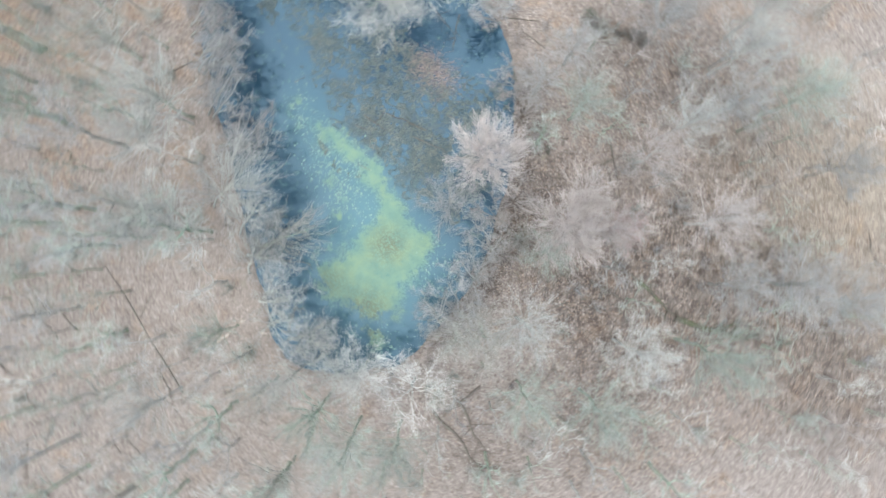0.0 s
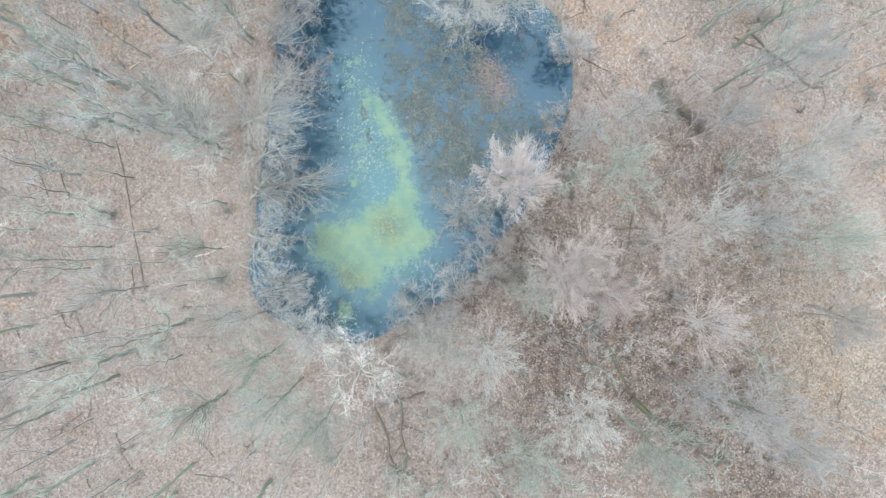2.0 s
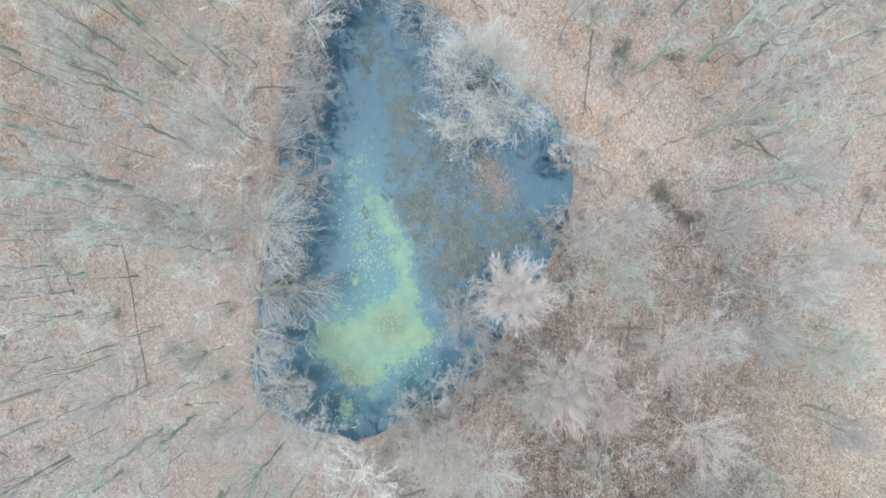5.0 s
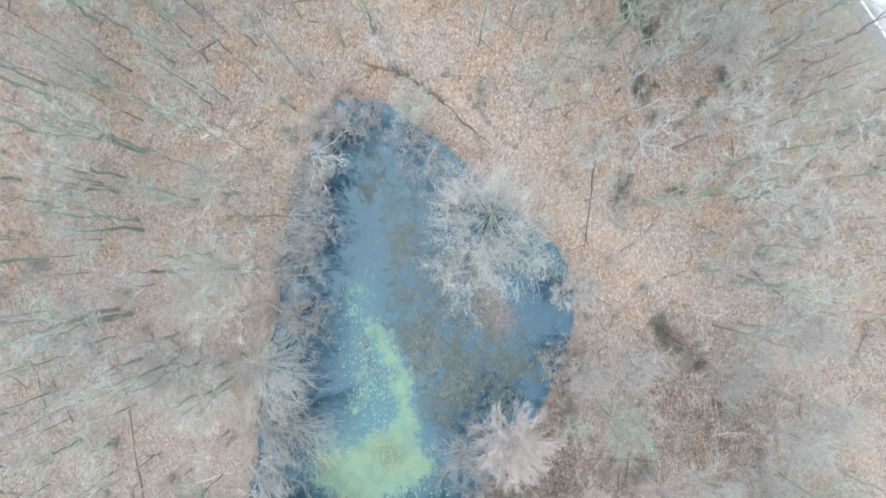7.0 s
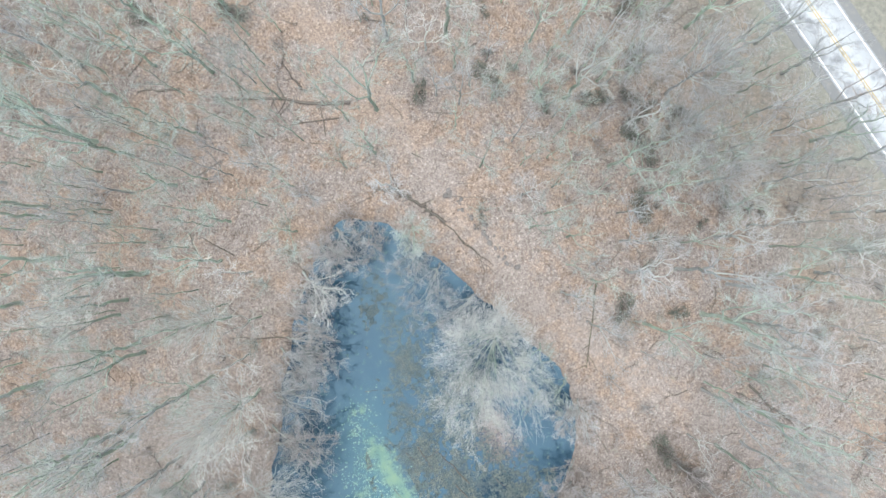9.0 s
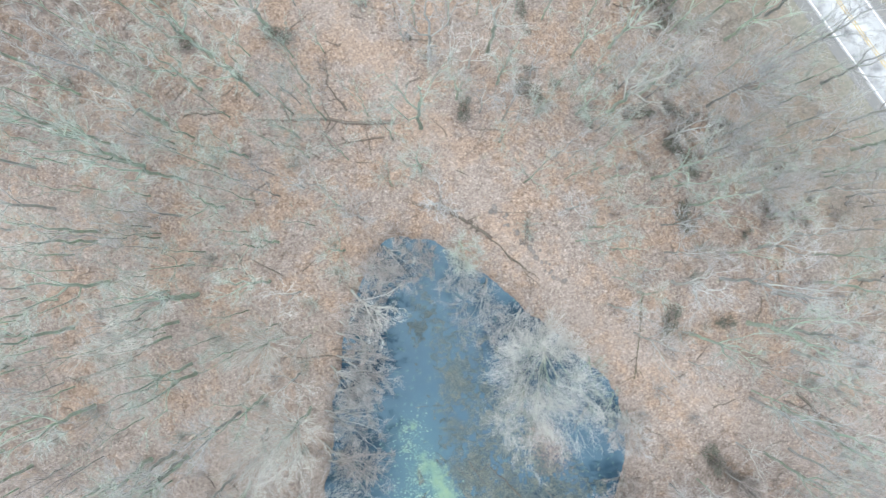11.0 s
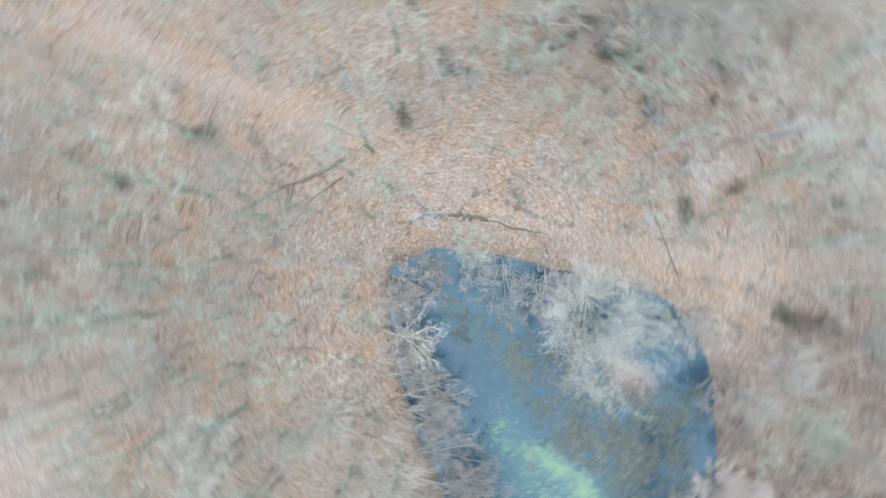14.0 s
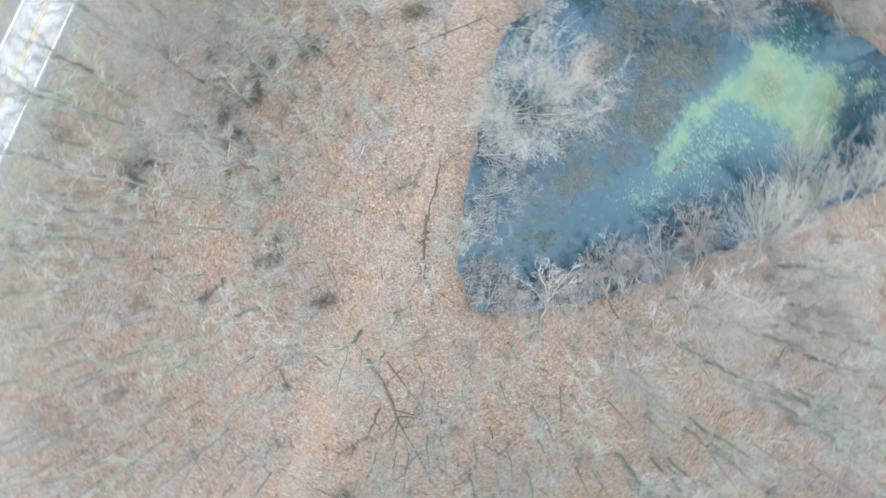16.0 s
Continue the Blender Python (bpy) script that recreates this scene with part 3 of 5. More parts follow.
# water: one sheet inside the shore
wx_lines, wy_lines = np.arange(-26, 19, 0.4), np.arange(-14.5, 50, 0.4)
wx, wy = np.meshgrid(wx_lines, wy_lines)
wd = shore_distance(wx, wy)
wet = (wd[:-1, :-1] < 1.3) & (wd[1:, 1:] < 1.3)
water = sheet("water", wx_lines, wy_lines, np.full(wx.shape, WATER_LEVEL), MAT_WATER, wet)
tagged(water, "still dark blue pond water with yellow-green algae", "water", kind="structure")
MAT_EDGE = smooth_ring([(-10.1, 20.4), (-8.2, 18.4), (-5.7, 16.0), (-4.0, 13.2), (-3.7, 10.7), (-2.8, 5.1), (-1.0, 1.6), (-3.0, -1.9), (-5.9, -3.4), (-8.7, -5.6),
                        (-11.5, -5.3), (-14.9, -2.9), (-16.0, 1.2), (-15.2, 4.2), (-12.2, 3.6), (-9.6, 5.0), (-6.7, 7.4), (-6.3, 10.7), (-7.1, 13.5), (-9.3, 17.0)], 4)
mat_d = ring_distance(wx, wy, MAT_EDGE)
ragged = 3.4 * (clumps(wx, wy, 2.2, 51, 5) - 0.5)
algae = 0.95 * (1 - step(mat_d + ragged, -2.4, 1.5)) * (0.86 + 0.25 * clumps(wx, wy, 3.0, 53))
strip_d = line_distance(wx, wy, [(-10.9, 25.2), (-11.3, 21.5), (-10.7, 17.0), (-10.4, 12.5), (-10.9, 7.5), (-12.6, 4.6)])
algae = np.maximum(algae, 0.5 * (1 - step(strip_d, 0.2, 1.8)) * step(clumps(wx, wy, 1.0, 57), 0.50, 0.66))
algae = np.maximum(algae, 0.7 * blob(wx, wy, -12.2, -7.2, 2.2) * step(clumps(wx, wy, 1.2, 58), 0.40, 0.60))
mask(water, "algae", np.clip(algae, 0, 1.05))
beds = (1.0 * blob(wx, wy, 1.5, 13.5, 6.5) + 0.8 * blob(wx, wy, -2.5, 18.5, 5) + 0.6 * blob(wx, wy, -3.5, 26, 4.5) + 0.6 * blob(wx, wy, -5.5, 33, 4.5) + 0.8 * blob(wx, wy, 7.5, 15.5, 4)
        + 0.7 * blob(wx, wy, 4, 8.5, 4.5) + 0.55 * blob(wx, wy, 2.5, 24, 4) + 0.5 * blob(wx, wy, -9.5, 39, 3))
mask(water, "scum", np.clip(np.clip(beds, 0, 1) * (0.25 + 1.1 * step(clumps(wx, wy, 2.4, 61, 5), 0.40, 0.66)), 0, 1))
mask(water, "milk", np.clip(0.9 * blob(wx, wy, -8.5, 0, 7.5) + 0.6 * blob(wx, wy, -7, 9, 5.0) + 0.5 * blob(wx, wy, -9.5, 16, 4) + 0.4 * blob(wx, wy, -10.5, 22, 3.5), 0, 1))
mask(water, "silt", np.clip(1.0 * blob(wx, wy, -6.8, 2.6, 2.4) + 1.2 * blob(wx, wy, -12.4, -4.2, 2.8) + 0.8 * blob(wx, wy, -15.2, 1.0, 2.2) + 0.5 * blob(wx, wy, -12.2, -7.2, 2.4), 0, 1))


# ---------------------------------------------------------------- the road
def strip(name, offset, width, low, high, mat, parent=None, lo=-140, hi=140, cuts=100):
    """A long slab along the road, its middle at that distance from the road's axis."""
    verts, faces = [], []
    for k in range(cuts + 1):
        s = lo + (hi - lo) * k / cuts
        for o, z in ((-width / 2, low), (-width / 2, high), (0, high + width * 0.006), (width / 2, high), (width / 2, low)):
            p = ROAD_C + ROAD_D * s + ROAD_N * (offset + o)
            verts.append((p[0], p[1], z))
    for k in range(cuts):
        for j in range(4):
            a = k * 5 + j
            faces.append((a, a + 5, a + 6, a + 1))
    return mesh_object(name, verts, faces, mat, parent)


road = strip("road", 0, 6.3, -0.2, 0.05, MAT_ASPHALT)
tagged(road, "salt-bleached two-lane asphalt road through the wood", "road", kind="structure")
# how far the asphalt pales: most on the road's axis, none at its edges
mask(road, "salt", [(0.0, 0.45, 1.0, 0.45, 0.0)[k % 5] for k in range(len(road.data.vertices))])
for sign, edge in ((-1, "shoulder"), (1, "shoulder")):
    ob = strip(edge, sign * 3.8, 1.3, -0.2, 0.028, MAT_GRAVEL)
    tagged(ob, "grey gravel road shoulder beside the asphalt", "shoulder", kind="structure")
for sign in (-1, 1):
    strip("edge_line", sign * 2.85, 0.16, 0.03, 0.062, MAT_WHITE_LINE, road)
for sign in (-1, 1):
    strip("centre_line", sign * 0.16, 0.15, 0.03, 0.102, MAT_YELLOW_LINE, road)

# ---------------------------------------------------------------- trees
TREE_GROUP = "bare woodland trees"
LABELS = {
    "olive": "bare tree with lichen-green bark standing in leaf litter",
    "white": "bare pale-limbed tree with a whitish twiggy crown",
    "tan": "bare tree with a tan twiggy crown in leaf litter",
    "pink": "bare maple with a dense pinkish-white crown beside the pond",
    "pinkgrey": "bare tree with a rosy grey hazy crown",
    "grey": "bare grey tree with a fine twiggy crown",
    "rose": "bare maple with a rosy red haze of buds",
    "bright": "bare cream-twigged tree behind the pond's western shore",
    "brown": "low bare brown tree leaning over the pond's edge",
}
BARK_OF = {"olive": "olive", "white": "white", "tan": "olive", "pink": "white", "pinkgrey": "white", "grey": "grey", "brown": "grey", "bright": "white", "pale": "olive", "rose": "grey"}
ROUND = {}
TALL = {}


def stock(kind):
    """The first tree of each sort and shape; the others are copies."""
    for k in range(4):
        ROUND.setdefault(kind, []).append(dict(kind=kind, seed=100 + 17 * k + len(kind) * 31, h=13, r=4, bole=0.34))
    for k in range(4):
        TALL.setdefault(kind, []).append(dict(kind=kind, seed=500 + 13 * k + len(kind) * 37, h=21, r=4, bole=0.42))


for kind in LABELS:
    stock(kind)
BUILT = {}
SHAPES = {
    "round": dict(thick=0.62, limbs=34, subs=7, twigs=6, tips=2, rise=0.85, girth=0.15, fuzz=0.6),
    "spider": dict(thick=0.95, limbs=46, subs=5, twigs=3, tips=1, rise=0.85, girth=0.15, fuzz=0.38, spread=0.5),
    "slim": dict(mains=3, subs=6, boughs_each=5, twigs=4, tips=1, girth=0.13, thick=1.12),
    "tall": dict(mains=4, subs=7, boughs_each=5, twigs=4, tips=1, girth=0.21, thick=1.12),
}


def plant(form, kind, x, y, h, r, rng):
    """Stand a tree of that form and kind at x, y with height h and crown radius r."""
    k = rng.randrange(4)
    spec = (TALL if form == "tall" else ROUND)[kind][k]
    z = float(land_height(np.array([x]), np.array([y]))[0])
    m = put(x, y, max(z, -0.6), rng.uniform(0, 6.28), r / spec["r"], h / spec["h"])
    key = (form, kind, k)
    if key not in BUILT:
        shape = dict(SHAPES[form])
        if kind == "pink":
            shape.update(limbs=84, subs=9, twigs=6, tips=3, fuzz=0.42, thick=0.68, spread=0.55)
        ob = tree("tree", LABELS[kind], BARK_OF[kind], kind, spec["seed"], spec["h"], spec["r"], spec["bole"], TREE_GROUP, **shape)
        ob.matrix_basis = m
        BUILT[key] = ob
        return ob
    first = BUILT[key]
    keep = first.matrix_basis.copy()
    first.matrix_basis = Matrix.Identity(4)
    ob = copy_thing(first, m)
    first.matrix_basis = keep
    return ob


# crowns that stand out round the pond: x, y, height, crown radius
STANDING = {
    "pink": [(7.6, 7.5, 15.5, 4.1), (13.6, -3.2, 12, 4.7)],
    "olive": [(19.7, 9.1, 12, 3.9), (10.2, -4.9, 11, 3.4), (-27.5, 0.0, 12, 3.0), (-19.9, -12.0, 16, 4.0), (-17.3, -16.0, 19, 4.4),
              (2.1, -18.8, 15, 4.1), (9.0, -22.5, 16, 4.6), (22.3, -20.9, 19, 4.7), (-12.8, -18.2, 17, 4.0), (41.9, 1.1, 15, 4.3)],
    "white": [(-21.5, -7.6, 15, 3.2), (-14.2, -9.9, 12, 4.2), (4.9, -11.4, 16, 4.3), (15.1, -18.2, 15, 4.3), (29.1, 2.9, 15, 3.5),
              (37.9, 8.1, 15, 4.0), (41.3, 11.5, 15, 4.0), (-36.7, -4.7, 14, 4.1)],
    "tan": [(0.3, -10.6, 14, 4.1), (-2.7, -10.1, 12, 3.0),
            (-25.1, -7.7, 12, 3.6), (-26.7, -17.6, 14, 3.8)],
}
STANDING.update({
    "rose": [(18.6, -5.2, 13, 2.8)],
    "pinkgrey": [(17.4, -4.7, 14, 3.5), (17.0, 0.0, 11, 3.4), (28.6, -8.1, 15, 4.3), (25.2, 1.2, 12, 4.2)],
    "grey": [(2.4, 4.6, 9, 4.2), (21.6, 15.6, 10, 3.7), (16.8, 13.6, 9, 3.2), (31.8, 14.5, 12, 3.9), (35.5, 3.0, 13, 3.6), (36.7, 19.9, 17, 4.8), (34.9, -18.2, 12, 5.5),
             (28.6, -16.0, 11, 3.7), (40.3, -22.4, 12, 3.6), (44.6, -7.9, 12, 3.6), (26.8, 63.1, 17, 5.1), (26.2, 56.9, 12, 4.8), (31.0, 51.9, 12, 4.8), (21.8, 65.3, 11, 4.3)],
})
rng_trees = random.Random(11)
taken = []
for kind, rows in STANDING.items():
    for x, y, h, r in rows:
        plant("spider" if x < -19 else "round", kind, x, y, h, r, rng_trees)
        taken.append((x, y))

rng_bank = random.Random(77)
BANK = dict(bole=0.22, mains=6, subs=8, boughs_each=6, twigs=4, tips=1, girth=0.12, thick=1.0, bare=0.44)
FAN = dict(bole=0.3, limbs=52, subs=7, twigs=4, tips=1, rise=0.8, girth=0.14, thick=0.8, fuzz=0.38, spread=0.5)
# trees that lean over the water: foot, lean of the top, height, crown radius
LEANING = [
    ("pale", (6.2, 34.6), (-2.2, -6.2), 12, 7.3, 41, dict(bole=0.3, mains=20, subs=9, boughs_each=6, twigs=5, tips=2, girth=0.115, thick=0.95, bare=0.24)),
    ("white", (-18.2, 40.6), (5.6, -3.2), 9, 3.8, 42, dict(limbs=9, subs=5, twigs=5, tips=1, rise=0.4, girth=0.20, thick=1.3)),
    ("white", (-5.0, 46.0), (0.2, -2.8), 7, 2.2, 43, dict(limbs=7, subs=5, twigs=5, tips=1, rise=0.3, girth=0.10, thick=1.0)),
    ("bright", (-9.4, -13.9), (0.3, 1.4), 19, 5.2, 44, dict(bole=0.45, mains=7, subs=6, boughs_each=5, twigs=4, tips=1, girth=0.12, thick=0.8)),
    ("tan", (-22.4, 8.0), (10.5, -1.2), 10, 4.0, 45, dict(FAN, limbs=30)),
    ("grey", (-22.5, 7.0), (6.0, 1.0), 8, 3.4, 46, BANK),
]
LEANING += [
    ("grey", (-23.6, 2.0), (6.4, 1.0), 8, 3.4, 47, BANK),
    ("grey", (-23.0, -6.0), (6.4, 2.2), 8, 3.8, 48, BANK),
    ("grey", (-1.4, -8.8), (0.1, 4.0), 11, 3.9, 49, BANK),
    ("grey", (-21.3, 25.0), (7.3, 0.2), 9, 3.5, 50, BANK),
    ("brown", (-16.0, 43.4), (3.2, -1.8), 6, 2.9, 52, BANK),
    ("grey", (-1.0, 41.9), (-2.6, -4.6), 9, 4.2, 53, BANK),
    ("grey", (3.2, 38.0), (-3.4, -3.2), 9, 3.6, 54, BANK),
    ("olive", (14.6, 27.2), (-2.2, -0.8), 6, 2.6, 55, dict(limbs=8, subs=6, twigs=6, tips=2, rise=0.4, girth=0.09, thick=1.0)),
    ("grey", (-20.6, 30.5), (6.7, -0.6), 8, 3.0, 56, BANK),
    ("brown", (15.9, 17.6), (-1.8, -0.8), 4, 2.0, 57, dict(limbs=7, subs=6, twigs=6, tips=2, rise=0.4, girth=0.07, thick=1.0)),
]
LEANING += [
    ("white", (-25.2, 14.8), (8.8, 0.2), 11, 5.4, 61, dict(FAN, limbs=78, subs=8, thick=0.72)),
    ("white", (-29.6, 13.4), (3.2, 0.4), 12, 5.2, 60, FAN),
    ("white", (-29.0, 23.4), (3.6, -0.6), 14, 5.0, 62, dict(FAN, limbs=44)),
    ("tan", (-31.1, 16.8), (0.8, -2.6), 13, 4.4, 63, dict(FAN, limbs=40)),
]
LEANING += [
    ("grey", (-14.2, 46.2), (3.0, -3.4), 6, 2.7, 64, BANK),
    ("brown", (-9.6, 46.9), (0.4, -3.2), 6, 2.5, 65, BANK),
    ("grey", (-3.2, 44.3), (-2.2, -3.2), 7, 2.7, 66, BANK),
    ("grey", (-20.2, 32.4), (6.1, 0.2), 7, 2.7, 67, BANK),
    ("grey", (-18.6, 39.0), (5.5, -1.0), 7, 2.6, 68, BANK),
    ("brown", (16.3, 23.2), (-3.0, 0.2), 6, 2.2, 69, BANK),
    ("brown", (15.6, 14.6), (-3.0, 0.6), 6, 2.3, 70, BANK),
]
# more of them: kind, foot, lean, height, crown radius
WEST_BANK = [
    ('brown', -20.4, 28.2, 6.8, 8, 3.2), ('grey', -21.2, 21.4, 7.0, 8, 3.3), ('brown', -19.4, 34.6, 6.0, 8, 2.9), ('grey', -20.2, 31.6, 6.6, 9, 3.4), ('grey', -20.8, 25.0, 6.8, 9, 3.4),
    ('brown', -21.6, 18.4, 6.6, 8, 3.0),
]
OTHER_BANK = [
    ('white', -22.8, 10.4, 5.6, 9, 3.8), ('white', -24.0, -1.6, 6.0, 9, 3.6), ('white', -23.2, 5.0, 5.6, 8, 3.2), ('white', -22.6, -4.4, 6.0, 8, 3.4), ('olive', -4.2, 46.4, 0.6, 11, 2.8),
    ('grey', -15.6, 45.0, 2.6, 9, 2.6), ('grey', 16.2, 25.6, -3.0, 8, 2.6), ('olive', 11.6, 32.0, -2.6, 9, 2.8), ('grey', -19.0, 36.2, 5.6, 8, 3.0), ('brown', -17.2, 41.6, 4.4, 7, 2.6),
    ('white', -23.2, 1.6, 6.0, 8, 3.2), ('white', -22.6, 7.6, 6.2, 8, 3.2), ('white', -20.4, -8.4, 4.6, 8, 3.4), ('brown', -18.8, 37.6, 4.6, 7, 2.8), ('grey', -12.0, -12.4, 0.4, 9, 3.6),
    ('white', -18.6, -10.6, 1.6, 9, 3.8), ('grey', 5.5, -3.4, -1.5, 7, 3.0), ('grey', 2.0, -5.8, -1.0, 7, 2.8), ('brown', 8.6, -0.4, -1.5, 6, 2.6), ('grey', -4.4, -8.8, 0.2, 8, 3.2),
]
for k, (kind, x, y, lx, h, r) in enumerate(WEST_BANK + OTHER_BANK):
    LEANING.append((kind, (x + rng_bank.uniform(-1.0, 0.4), y + rng_bank.uniform(-0.8, 0.8)), (lx + rng_bank.uniform(-1.2, 1.0), rng_bank.uniform(-3.0, 3.0) if x < -16.5 else (3.0 if y < 0 else -2.4)), h + rng_bank.uniform(-1.5, 1.5), r, 80 + k, dict(FAN, limbs=26, thick=0.72) if kind == "white" else dict(BANK, mains=rng_bank.choice((4, 5, 7)), bare=rng_bank.choice((0.2, 0.34, 0.46)), girth=rng_bank.uniform(0.1, 0.16))))
for kind, (x, y), lean, h, r, seed, shape in LEANING:
    shape = dict(dict(bole=0.3), **shape)
    ob = tree("leaning_tree", "bare " + {"white": "white-limbed", "tan": "tan", "grey": "grey", "brown": "brown twiggy", "olive": "greenish", "bright": "bleached white", "pale": "pale-twigged"}[kind] + " tree leaning out over the pond",
              BARK_OF[kind], kind, seed, h, r, group="trees leaning over the pond", lean=lean, **shape)
    ob.matrix_basis = put(x, y, float(land_height(np.array([x]), np.array([y]))[0]))
    taken.append((x, y))

# the wood's edge close behind the western shore
for x, y, h, kind in ((-24.6, 40.5, 12, "white"), (-23.4, 35.0, 14, "tan"), (-24.8, 30.2, 13, "white"), (-23.8, 25.2, 15, "bright"), (-25.0, 20.4, 13, "bright"), (-26.6, 11.0, 14, "bright"), (-26.8, 5.6, 13, "white"),
                      (-27.2, -3.6, 13, "white"), (-19.0, 45.6, 12, "olive")):
    plant("slim", kind, x, y, h, 3.9, rng_bank)
    taken.append((x, y))

# tall trunks of the wood whose feet show
WEST_FEET = [(-44.0, 56.6), (-47.5, 59.1), (-38.5, 31.6), (-50.1, 48.4), (-37.5, 40.4), (-53.1, 36.4), (-40.0, 36.9), (-32.4, 25.4), (-29.2, 27.5),
             (-48.8, 42.0), (-40.9, 20.6), (-58.6, 19.1), (-45.9, 66.0), (-53.1, 60.8), (-35.3, 70.1), (-29.7, 65.4), (-27.8, 73.2), (-41.1, 61.7),
             (-57.2, 69.0), (-62.9, 61.3), (-39.3, 20.1), (-37.7, 14.3), (-30.3, 14.3), (-40.1, -15.7), (-38.0, -12.6), (-27.6, -18.2), (-47.1, -19.6),
             (-43.6, 19.6), (-50.6, 26.5), (-33.2, -30.1), (-50.6, -5.6), (-49.9, -28.0), (-21.3, -28.7)]
EAST_FEET = [(19.8, 54.1), (14.2, 62.6), (24.5, 34.5), (31.7, 35.8), (-0.6, 70.4), (-8.0, 69.7), (37.3, 32.2), (-9.2, 60.9)]
MORE_FEET = [(-33.1, 17.6), (-33.7, 14.0), (-37.9, 30.4), (-38.1, 40.2), (-50.2, 47.1), (-39.1, 19.8), (-26.5, 12.0)]
# high crowns: x, y, height
HIGH = [(-23.5, 26.0, 19), (-27.0, 35.0, 15), (-31.2, 16.2, 14), (-41.0, 35.0, 18), (-41.0, 17.0, 17), (17.3, 34.7, 17), (32.1, 27.3, 15), (31.8, 26.4, 24),
        (36.2, 35.2, 20), (36.0, 25.0, 25), (33.5, 19.5, 21), (38.2, 8.7, 17), (28.3, 41.4, 25), (28.9, 44.8, 15), (21.3, 44.8, 15), (40.0, 44.3, 17), (33.6, 35.6, 12), (14.7, 45.3, 11)]
for x, y, h in HIGH:
    if -28 < x < 0:
        plant("spider", "tan", x, y, h - 2, rng_trees.uniform(4.6, 5.4), rng_trees)
        taken.append((x, y))
        continue
    plant("tall" if h > 17 else "slim", rng_trees.choice(["olive", "olive", "grey"] if x > 0 else ["tan", "olive"]), x, y, h, rng_trees.uniform(3.2, 4.4), rng_trees)
    taken.append((x, y))
for x, y in WEST_FEET + EAST_FEET + MORE_FEET:
    kind = rng_trees.choice(["olive", "olive", "olive", "tan", "grey"])
    plant("tall", kind, x, y, rng_trees.uniform(17, 24), rng_trees.uniform(3.6, 5.0), rng_trees)
    taken.append((x, y))

# dark trees along the road's edge
for k in (-19, -12, -7, -1, 4, 10, 17, 25):
    p = ROAD_C + ROAD_D * k + ROAD_N * (-7.2 - 0.6 * (k % 3))
    plant("tall", "brown" if k in (-7, 10) else "grey", float(p[0]), float(p[1]), 15 + k % 4, 3.6, rng_trees)
    taken.append((float(p[0]), float(p[1])))

# the rest of the wood: the trees beside the way singly, those further off as one body of wood
spots = []
tries = 0
while len(spots) < 470 and tries < 14000:
    tries += 1
    x, y = rng_trees.uniform(-66, 62), rng_trees.uniform(-42, 104)
    if any((x - a) ** 2 + (y - b) ** 2 < (3.4 if x > 10 else 3.7) ** 2 for a, b in taken):
        continue
    xa, ya = np.array([x]), np.array([y])
    if shore_distance(xa, ya)[0] < 2.5 or line_distance(xa, ya, PATHWAY)[0] < 2.6 or -6.6 < road_offset(x, y) < 9:
        continue
    if (blob(x, y, -3, 55, 6) + blob(x, y, 24, 24, 8) + blob(x, y, 47, -12, 8)) > 0.5:
        continue
    if 6 < x < 37 and -32 < y < 11 and rng_trees.random() < 0.72:
        continue
    if blob(x, y, -30, 16, 8) > 0.4:
        continue
    east = x > 16 and y < 26
    thicket = x > 18 and y > 34
    if east:
        row = ("slim", rng_trees.choice(["tan", "pinkgrey", "olive", "grey", "white", "olive"]), rng_trees.uniform(7, 13), rng_trees.uniform(2.2, 3.8))
    elif thicket:
        row = (rng_trees.choice(["slim", "tall"]), rng_trees.choice(["grey", "olive", "olive", "grey"]), rng_trees.uniform(9, 18), rng_trees.uniform(2.6, 4.2))
    else:
        row = (rng_trees.choice(["slim", "slim", "slim", "tall"]), rng_trees.choice(["olive", "olive", "olive", "grey"] if y > 4 else ["olive", "white", "tan", "white", "grey"]), rng_trees.uniform(9, 19), rng_trees.uniform(2.2, 3.8))
        if (x < -26 or y > 54) and rng_trees.random() < 0.1:
            row = ("tall", "olive", rng_trees.uniform(16, 24), rng_trees.uniform(3.0, 4.4))
    # outer trees turn to darker kinds, which puts the corner darkening into their colour
    if (abs(x + 4) > 36 or y > 76) and rng_trees.random() < 0.6:
        row = (row[0], rng_trees.choice(["brown", "grey", "olive"]), *row[2:])
    spots.append((x, y, *row))
    taken.append((x, y))
for lo, hi, low, high, n, kinds in ((-64, -22, 34, 92, 46, ["olive", "olive", "grey"]), (21, 50, 42, 84, 22, ["grey", "olive", "olive"]), (-64, -40, -36, 30, 24, ["olive", "grey", "brown"])):
    more = 0
    while more < n:
        x, y = rng_trees.uniform(lo, hi), rng_trees.uniform(low, high)
        if line_distance(np.array([x]), np.array([y]), PATHWAY)[0] < 2.6 or -6.6 < road_offset(x, y) < 9:
            continue
        spots.append((x, y, "slim", rng_trees.choice(kinds), rng_trees.uniform(8, 17), rng_trees.uniform(2.6, 3.8)))
        more += 1
for a, b in [(14.0, 90.8), (15.2, 79.6), (1.9, 82.7), (0.9, 91.6), (-2.0, 100.0), (18.9, 67.6), (13.2, 64.1)]:
    for k in range(6):
        x, y = a + rng_trees.gauss(0, 2.6), b + rng_trees.gauss(0, 2.6)
        if line_distance(np.array([x]), np.array([y]), PATHWAY)[0] > 2.6 and road_offset(x, y) < -6.6:
            spots.append((x, y, "slim", rng_trees.choice(["grey", "grey", "olive", "brown"]), rng_trees.uniform(6, 13), rng_trees.uniform(2.2, 3.4)))
rng_north = random.Random(91)
more = 0
